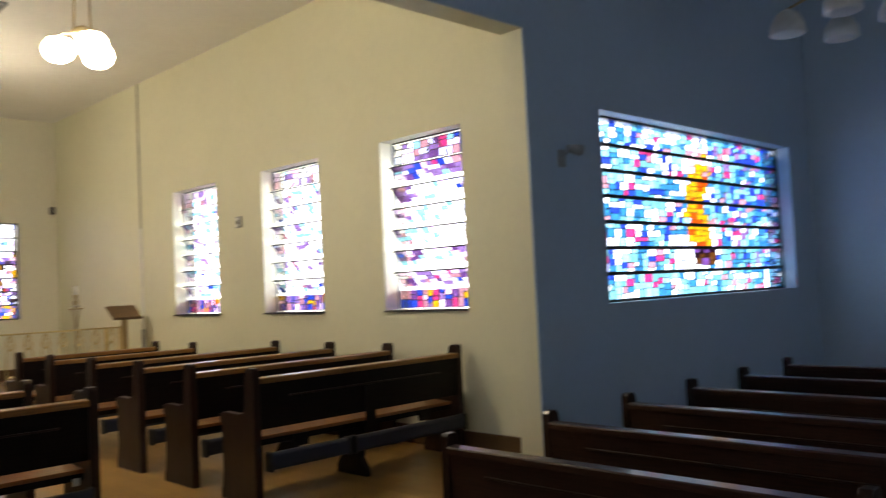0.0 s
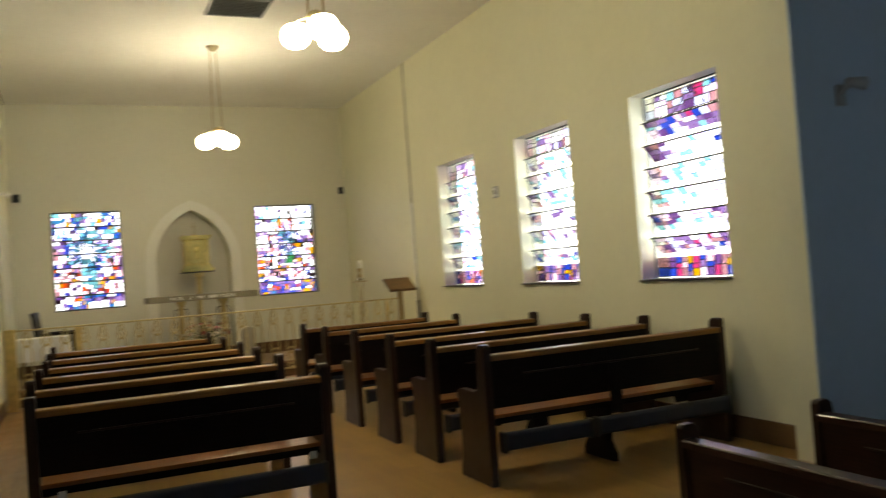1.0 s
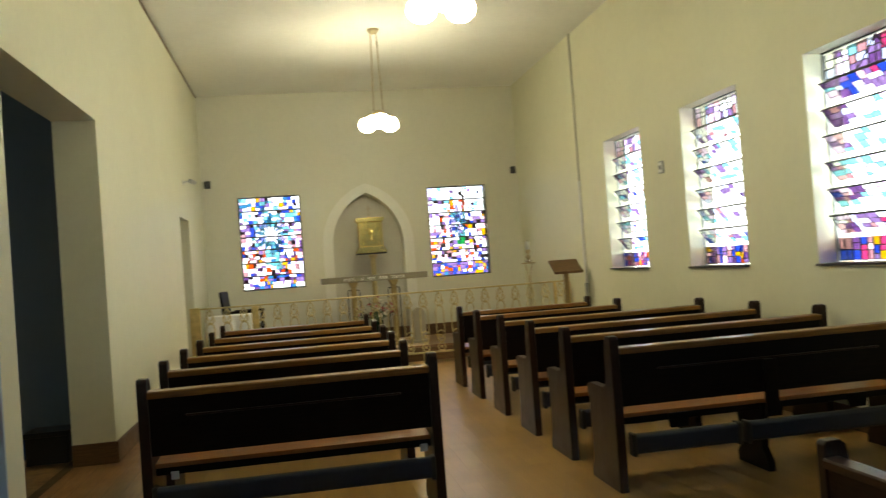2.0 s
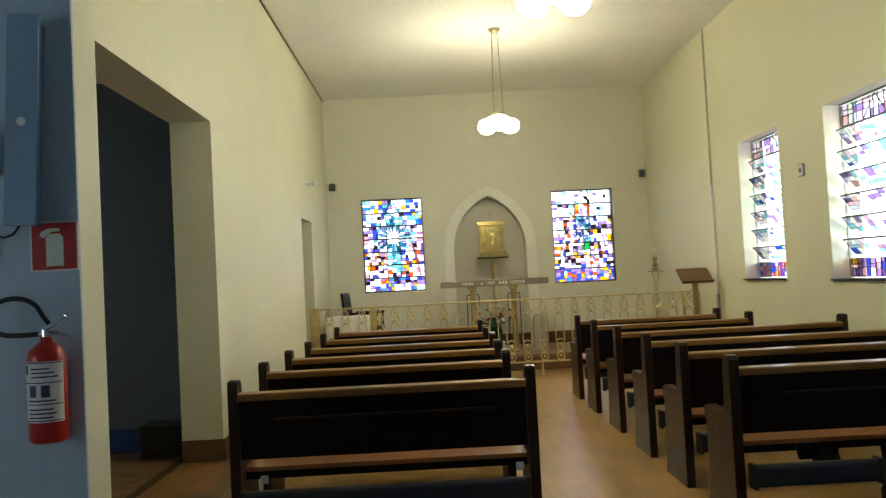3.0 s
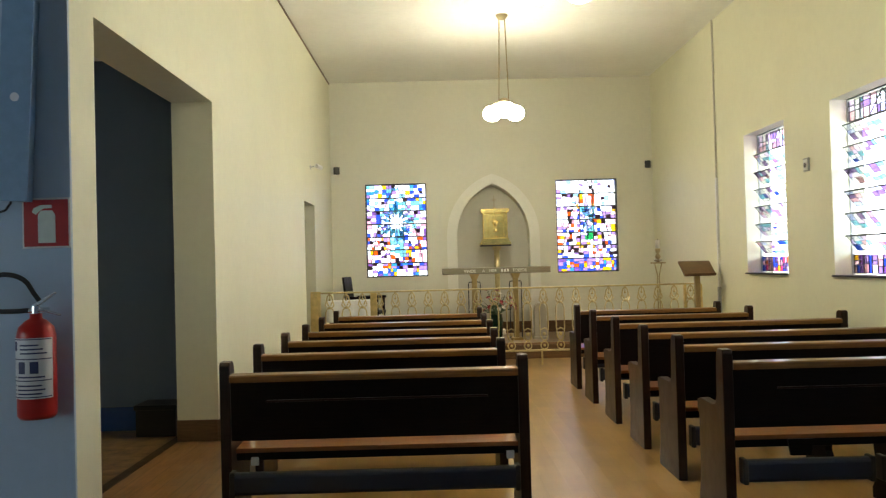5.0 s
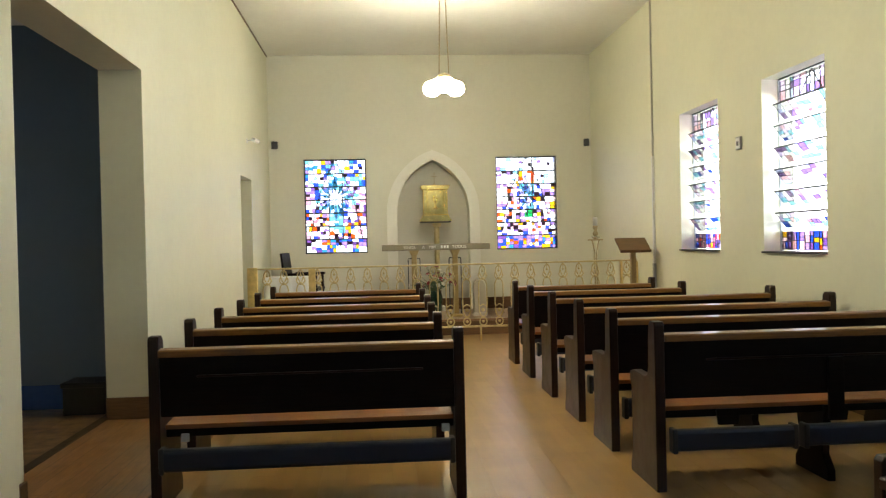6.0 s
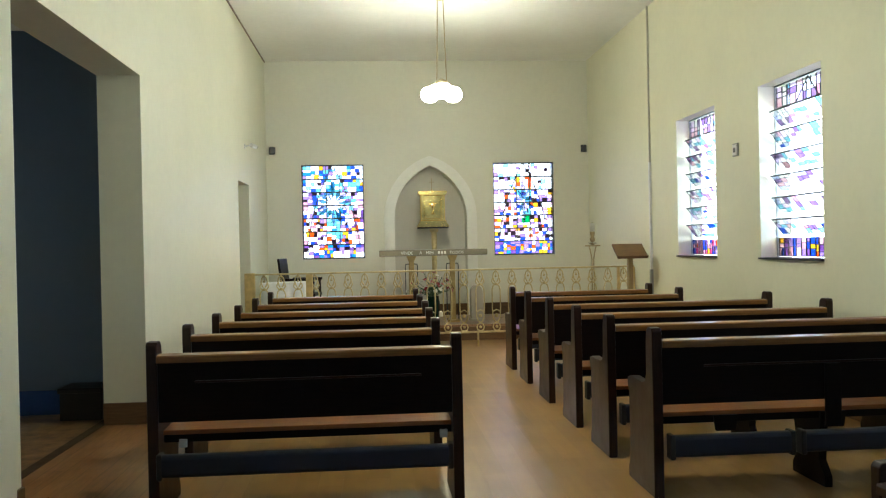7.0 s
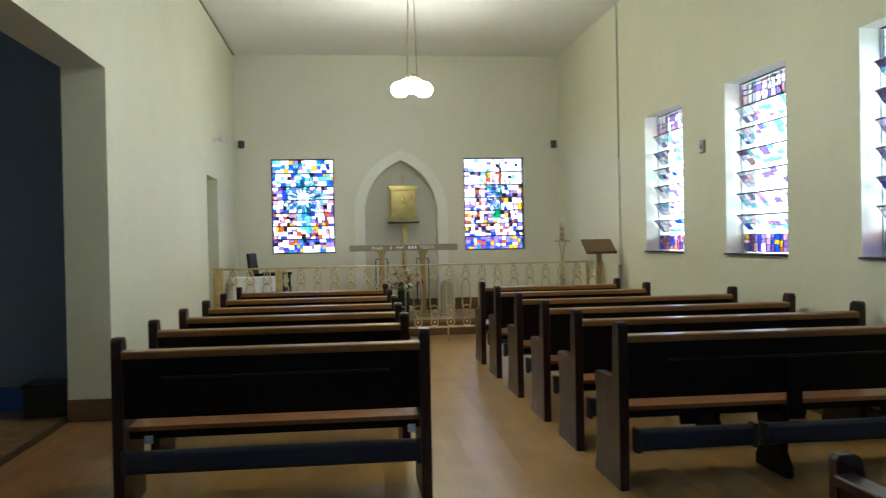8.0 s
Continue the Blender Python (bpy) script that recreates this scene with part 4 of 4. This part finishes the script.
# ---- small fittings on walls and ceiling ----


def speaker(at, turn, label):
    sp = thing("wall_speaker", label, "speaker", at, "small wall speakers", "", turn)
    part("body", bbox(-0.045, 0.045, -0.11, -0.03, -0.06, 0.06, 0.008), BLACK, sp)
    part("grille", bbox(-0.036, 0.036, -0.115, -0.11, -0.05, 0.05, 0.003), LEAD, sp, "dark speaker grille")
    bm = bmesh.new()
    tube(bm, [(0, 0, 0.0), (0, -0.02, 0.0), (0, -0.04, 0.01)], 0.012, 8)
    part("bracket", bm, BLACK, sp)


speaker((-1.96, YB, 2.99), 22, "small black wall speaker on the end wall")
speaker((3.26, YB, 2.97), -22, "small black wall speaker on the end wall")
st = thing("wall_plaque", "small grey framed plaque between two windows", "plaque", (XR, 5.25, 2.28), turn=-90)
part("frame", bbox(-0.055, 0.055, -0.02, -0.001, -0.065, 0.065, 0.004), GREY, st)
part("picture", bbox(-0.044, 0.044, -0.024, -0.02, -0.052, 0.052), LINEN, st, "pale picture")
part("picture_shape", bbox(-0.025, 0.02, -0.027, -0.024, -0.025, 0.02, 0.002), LEAD, st, "plain grey shape")
dc = thing("security_camera", "small white wall camera with a black lens", "camera", (XL, 8.75, 2.80), turn=90)
part("base", bbox(-0.03, 0.03, -0.012, 0.0, -0.03, 0.03, 0.004), WHITE, dc)
bm = bmesh.new()
tube(bm, [(0, -0.01, 0), (0, -0.06, 0.01), (0.02, -0.09, 0.01)], 0.010, 8)
part("arm", bm, WHITE, dc)
bm = bmesh.new()
cyl(bm, (0.0, -0.09, 0.015), (0.10, -0.14, 0.0), 0.03, None, 14)
part("body", bm, WHITE, dc)
bm = bmesh.new()
cyl(bm, (0.10, -0.14, 0.0), (0.108, -0.144, -0.001), 0.026, None, 14)
part("lens", bm, BLACK, dc, "black glass lens")
PIPE = plain("dull_beige_paint", (0.50, 0.48, 0.40), 0.5)
cd = thing("conduit", "thin grey conduit pipe running up the wall", "pipe", (XR, 7.83, 0))
bm = bmesh.new()
cyl(bm, (-0.014, 0, 2.40), (-0.014, 0, ZC), 0.012, None, 10)
part("upper_pipe", bm, PIPE, cd)
# the white of this lower length stands for window light reflected on it
part("lit_trunking", bbox(-0.03, -0.001, -0.02, 0.02, 1.02, 2.42, 0.004), WHITE, cd, "glossy trunking coloured white for the window light on it")
part("lower_box", bbox(-0.035, -0.001, -0.03, 0.03, 0.55, 1.02, 0.004), GREY, cd)
vt = thing("ceiling_vent", "grey slatted ventilation grille in the ceiling", "vent", (0.605, 5.78, ZC))
part("backing", bbox(-0.31, 0.31, -0.29, 0.29, -0.012, -0.001), BLACK, vt)
for b in ((-0.32, -0.295, -0.30, 0.30), (0.295, 0.32, -0.30, 0.30), (-0.295, 0.295, -0.30, -0.275), (-0.295, 0.295, 0.275, 0.30)):
    part("frame_bar", bbox(*b, -0.03, -0.001), GREY, vt)
for k in range(11):
    sl = part("slat", bbox(-0.294, 0.294, -0.022, 0.022, -0.002, 0.002), GREY, vt)
    sl.location, sl.rotation_euler = (0, -0.25 + k * 0.05, -0.024), (radians(28), 0, 0)

# blue pier: sign, extinguisher, cabinet, cables
FY = YF - 0.012
sg = thing("fire_sign", "square red fire extinguisher sign with a white border", "sign", (-1.925, FY, 1.625))
part("plate", bbox(-0.10, 0.10, -0.004, 0.0, -0.105, 0.105, 0.001, 1), WHITE, sg)
part("red_field", bbox(-0.092, 0.092, -0.006, -0.004, -0.097, 0.097), REDSIGN, sg, "red field")
SIGNWHITE = plain("sign_white", (0.62, 0.68, 0.60), 0.5)
part("symbol_body", prism([(-0.033, -0.083), (-0.033, 0.035), (-0.02, 0.052), (0.026, 0.052), (0.039, 0.035), (0.039, -0.083)], "y", -0.008, -0.006), SIGNWHITE, sg, "pale extinguisher symbol")
part("symbol_handle", prism([(-0.058, 0.045), (-0.05, 0.062), (-0.02, 0.075), (0.025, 0.075), (0.025, 0.062), (-0.012, 0.060), (-0.042, 0.036)], "y", -0.008, -0.006), SIGNWHITE, sg)
ex = thing("fire_extinguisher", "red fire extinguisher with a white label hanging on the pier", "fire extinguisher", (-1.928, FY - 0.10, 0.835))
ex.matrix_world = pose(-1.928, FY - 0.10, 0.835) @ Matrix.Diagonal((0.92, 0.92, 1, 1))
part("body", lathe([(0.070, 0.0), (0.080, 0.012), (0.081, 0.03), (0.081, 0.33), (0.072, 0.365), (0.045, 0.39), (0.026, 0.40), (0.024, 0.42)], 28), RED, ex, smooth=True)
lab = bmesh.new()
LR = 0.0825
for i in range(24):
    a0, a1 = radians(195 + i * 6.25), radians(195 + (i + 1) * 6.25)
    lab.faces.new([lab.verts.new((LR * math.cos(a), LR * math.sin(a), z)) for a, z in ((a0, 0.085), (a1, 0.085), (a1, 0.325), (a0, 0.325))])
bmesh.ops.remove_doubles(lab, verts=lab.verts[:], dist=1e-4)
LABEL = plain("label_white", (0.70, 0.72, 0.74), 0.4)
INK = plain("label_blue_ink", (0.03, 0.04, 0.12), 0.5)
label_ob = part("label", lab, LABEL, ex, "white paper label with unreadable print")


def label_bar(a0, a1, z0, z1):
    bm = bmesh.new()
    n = max(1, int((a1 - a0) / 8))
    for i in range(n):
        p, q = radians(a0 + (a1 - a0) * i / n), radians(a0 + (a1 - a0) * (i + 1) / n)
        bm.faces.new([bm.verts.new((0.0832 * math.cos(a), 0.0832 * math.sin(a), z)) for a, z in ((p, z0), (q, z0), (q, z1), (p, z1))])
    part("print_bar", bm, INK, label_ob)


for z in (0.09, 0.240, 0.318, 0.155):
    label_bar(200, 340, z, z + 0.004)
for a, b, z0, z1 in ((206, 232, 0.275, 0.312), (238, 262, 0.185, 0.232), (276, 300, 0.185, 0.232)):
    label_bar(a, b, z0, z1)
for k in range(4):
    for a, b in ((208, 214), (220, 226), (234, 318 - 9 * (k % 2))):
        label_bar(a, b, 0.168 - 0.016 * k - 0.0 if k == 0 else 0.150 - 0.016 * k, (0.174 if k == 0 else 0.156 - 0.016 * k))
for k in range(3):
    label_bar(245, 325 - 12 * k, 0.262 + 0.016 * k, 0.268 + 0.016 * k)
bm = bmesh.new()
cyl(bm, (0, 0, 0.415), (0, 0, 0.45), 0.018, None, 12)
cyl(bm, (-0.03, 0, 0.43), (0.02, 0, 0.435), 0.010, None, 10)
valve = part("valve", bm, CHROME, ex, "chrome valve")
part("upper_lever", prism([(-0.015, 0.455), (0.02, 0.47), (0.085, 0.505), (0.088, 0.498), (0.025, 0.455), (-0.012, 0.445)], "y", -0.012, 0.012, 0.002), CHROME, valve)
part("carry_handle", prism([(-0.01, 0.44), (0.05, 0.432), (0.105, 0.415), (0.105, 0.408), (0.05, 0.424), (-0.01, 0.430)], "y", -0.012, 0.012, 0.002), CHROME, valve)
bm = bmesh.new()
loop = [(-0.145 + 0.115 * math.cos(radians(a)), 0.02 * k / 15, 0.505 + 0.075 * math.sin(radians(a))) for k, a in enumerate(range(270, 29, -15))]
tube(bm, [(-0.03, 0, 0.432), (-0.09, 0, 0.430)] + loop + [(-0.022, 0.03, 0.50), (0.0, 0.04, 0.465)], 0.0105, 10)
part("hose", bm, BLACK, ex, "black rubber hose in a loop", True)
part("wall_hook", bbox(-0.015, 0.015, 0.02, 0.10, 0.425, 0.440, 0.003), CHROME, ex)
eb = thing("wall_cabinet", "tall narrow blue-grey metal cabinet on the pier", "cabinet", (-2.01, FY, 1.72))
CABBLUE = plain("blue_grey_enamel", (0.22, 0.36, 0.52), 0.35)
eb.matrix_world = pose(-2.03, FY, 1.715, 0, 3.0, 0)
part("body", bbox(-0.062, 0.05, -0.09, 0.0, 0, 0.84, 0.004), CABBLUE, eb)
cdoor = part("door", bbox(-0.055, 0.075, -0.102, -0.092, -0.004, 0.865, 0.003), CABBLUE, eb)
bm = bmesh.new()
cyl(bm, (0.01, -0.102, 0.42), (0.01, -0.105, 0.42), 0.018, None, 18)
part("round_sticker", bm, LINEN, cdoor, "small round white sticker")
sw = thing("junction_box", "small white junction box beside the cabinet", "junction box", (-2.17, FY, 1.93))
part("body", bbox(-0.045, 0.03, -0.05, 0.0, 0.0, 0.19, 0.005), LABEL, sw)
part("cover", bbox(-0.04, 0.025, -0.056, -0.05, 0.008, 0.182, 0.003), LABEL, sw)
so = thing("wall_socket", "white wall socket under the cabinet", "socket", (-2.19, FY, 1.56))
part("plate", bbox(-0.05, 0.035, -0.012, 0.0, 0.0, 0.12, 0.004), LABEL, so)
part("insert", bbox(-0.03, 0.015, -0.015, -0.012, 0.04, 0.085, 0.002), GREY, so)
cb = thing("power_cable", "thin black cable from the cabinet to the socket", "cable", (-2.10, FY, 1.73))
bm = bmesh.new()
tube(bm, [(0.045, -0.03, 0.005), (0.042, -0.03, -0.02), (0.02, -0.03, -0.05), (-0.02, -0.03, -0.062), (-0.06, -0.02, -0.045), (-0.11, -0.02, -0.035)], 0.005, 6)
part("cable", bm, BLACK, cb, smooth=True)

# nave: spotlight on the wall, unlit hanging lamp
sl = thing("wall_spotlight", "small grey wall spotlight on the blue wall", "spotlight", (3.52, FY, 2.40))
part("base", bbox(-0.04, 0.04, -0.02, 0.0, -0.08, 0.06, 0.006), GREY, sl)
bm = bmesh.new()
tube(bm, [(0, -0.015, 0), (0, -0.06, 0.03), (0.01, -0.08, 0.05)], 0.012, 8)
part("arm", bm, GREY, sl)
bm = bmesh.new()
cyl(bm, (-0.03, -0.09, 0.06), (0.09, -0.13, 0.045), 0.03, 0.045, 16)
part("head", bm, GREY, sl, "grey lamp head")
nl = thing("nave_lamp", "unlit hanging lamp with frosted glass bowls in the nave", "lamp", (5.45, -0.85, 5.28))
bm = bmesh.new()
cyl(bm, (0, 0, 0.12), (0, 0, -1.55), 0.012, None, 8)
part("rod", bm, ROD, nl)
part("hub", lathe([(0.02, -1.5), (0.08, -1.55), (0.06, -1.66), (0.015, -1.72)], 16), ROD, nl, smooth=True)
FROST = plain("frosted_glass", (0.55, 0.57, 0.58), 0.35)
for k in range(4):
    a = radians(20 + 90 * k)
    cx, cy = 0.42 * math.cos(a), 0.42 * math.sin(a)
    bm = bmesh.new()
    tube(bm, [(cx * 0.1, cy * 0.1, -1.6), (cx * 0.6, cy * 0.6, -1.56), (cx, cy, -1.63)], 0.012, 6)
    arm = part("arm", bm, ROD, nl)
    part("glass_bowl", lathe([(0.03, -1.63), (0.09, -1.67), (0.14, -1.76), (0.15, -1.84), (0.13, -1.85)], 18, (cx, cy, 0)), FROST, arm, smooth=True)

# ---- floor boards of the chapel ----
PW, PLN = 0.14, 0.72


def plank_bm():
    bm = bmesh.new()
    box(bm, -PW / 2 + 0.0003, PW / 2 - 0.0003, -PLN / 2 + 0.0003, PLN / 2 - 0.0003, -0.006, 0)
    return bm


PLANK = mesh_of(plank_bm(), "plank", None)
PLANK.materials.clear()


def board_material(name, use_object):
    m, nt, b = nodes(name, 0.3)
    info = nt.nodes.new("ShaderNodeObjectInfo" if use_object else "ShaderNodeNewGeometry")
    rnd = info.outputs["Random"] if use_object else info.outputs["Random Per Island"]
    base = ramp(nt, rnd, [(0.0, (0.345, 0.195, 0.058)), (0.5, (0.38, 0.220, 0.068)), (1.0, (0.42, 0.250, 0.080))])
    geo = nt.nodes.new("ShaderNodeNewGeometry")
    mp = nt.nodes.new("ShaderNodeMapping")
    mp.inputs["Scale"].default_value = (14, 1.6, 1)
    nt.links.new(geo.outputs["Position"], mp.inputs[0])
    n = nt.nodes.new("ShaderNodeTexNoise")
    n.inputs["Scale"].default_value, n.inputs["Detail"].default_value = 1.1, 2
    nt.links.new(mp.outputs[0], n.inputs["Vector"])
    grain = ramp(nt, n.outputs["Fac"], [(0.25, (0.90, 0.88, 0.86)), (0.75, (1.04, 1.04, 1.04))])
    n2 = nt.nodes.new("ShaderNodeTexNoise")
    n2.inputs["Scale"].default_value, n2.inputs["Detail"].default_value = 2.0, 2
    nt.links.new(geo.outputs["Position"], n2.inputs["Vector"])
    wear = ramp(nt, n2.outputs["Fac"], [(0.3, (0.80, 0.78, 0.74)), (0.7, (1.06, 1.06, 1.06))])
    nt.links.new(mixc(nt, mixc(nt, base, grain, 1.0, 'MULTIPLY'), wear, 1.0, 'MULTIPLY'), b.inputs["Base Color"])
    rr = nt.nodes.new("ShaderNodeMapRange")
    rr.inputs["To Min"].default_value, rr.inputs["To Max"].default_value = 0.28, 0.31
    nt.links.new(n2.outputs["Fac"], rr.inputs["Value"])
    nt.links.new(rr.outputs[0], b.inputs["Roughness"])
    b.inputs["IOR"].default_value = 1.75
    return m


PLANK.materials.append(board_material("floor_board", True))
rest_bm = bmesh.new()
nrow = int((XR - XL) / PW)
for r in range(nrow + 1):
    cx = XL + PW / 2 + r * PW
    w1 = min(cx + PW / 2, XR)
    y = YF - 0.02 - (r * 0.29) % PLN
    while y < YS:
        y0, y1 = max(y, YF - 0.02), min(y + PLN, YS)
        if y1 - y0 > 0.02:
            if 0.05 < cx < 1.35 and y0 > 0.6 and y1 - y0 > PLN - 0.01:
                ob = new("plank", PLANK)
                ob.parent, ob.location = floor_ob, (cx, (y0 + y1) / 2, 0)
            else:
                box(rest_bm, cx - PW / 2 + 0.0003, w1 - 0.0003, y0 + 0.0003, y1 - 0.0003, -0.006, 0)
        y += PLN
tagged(part("planks_by_the_walls", rest_bm, board_material("floor_board_joined", False), floor_ob), "orange-brown floor boards under the pews", "", "", "stuff")
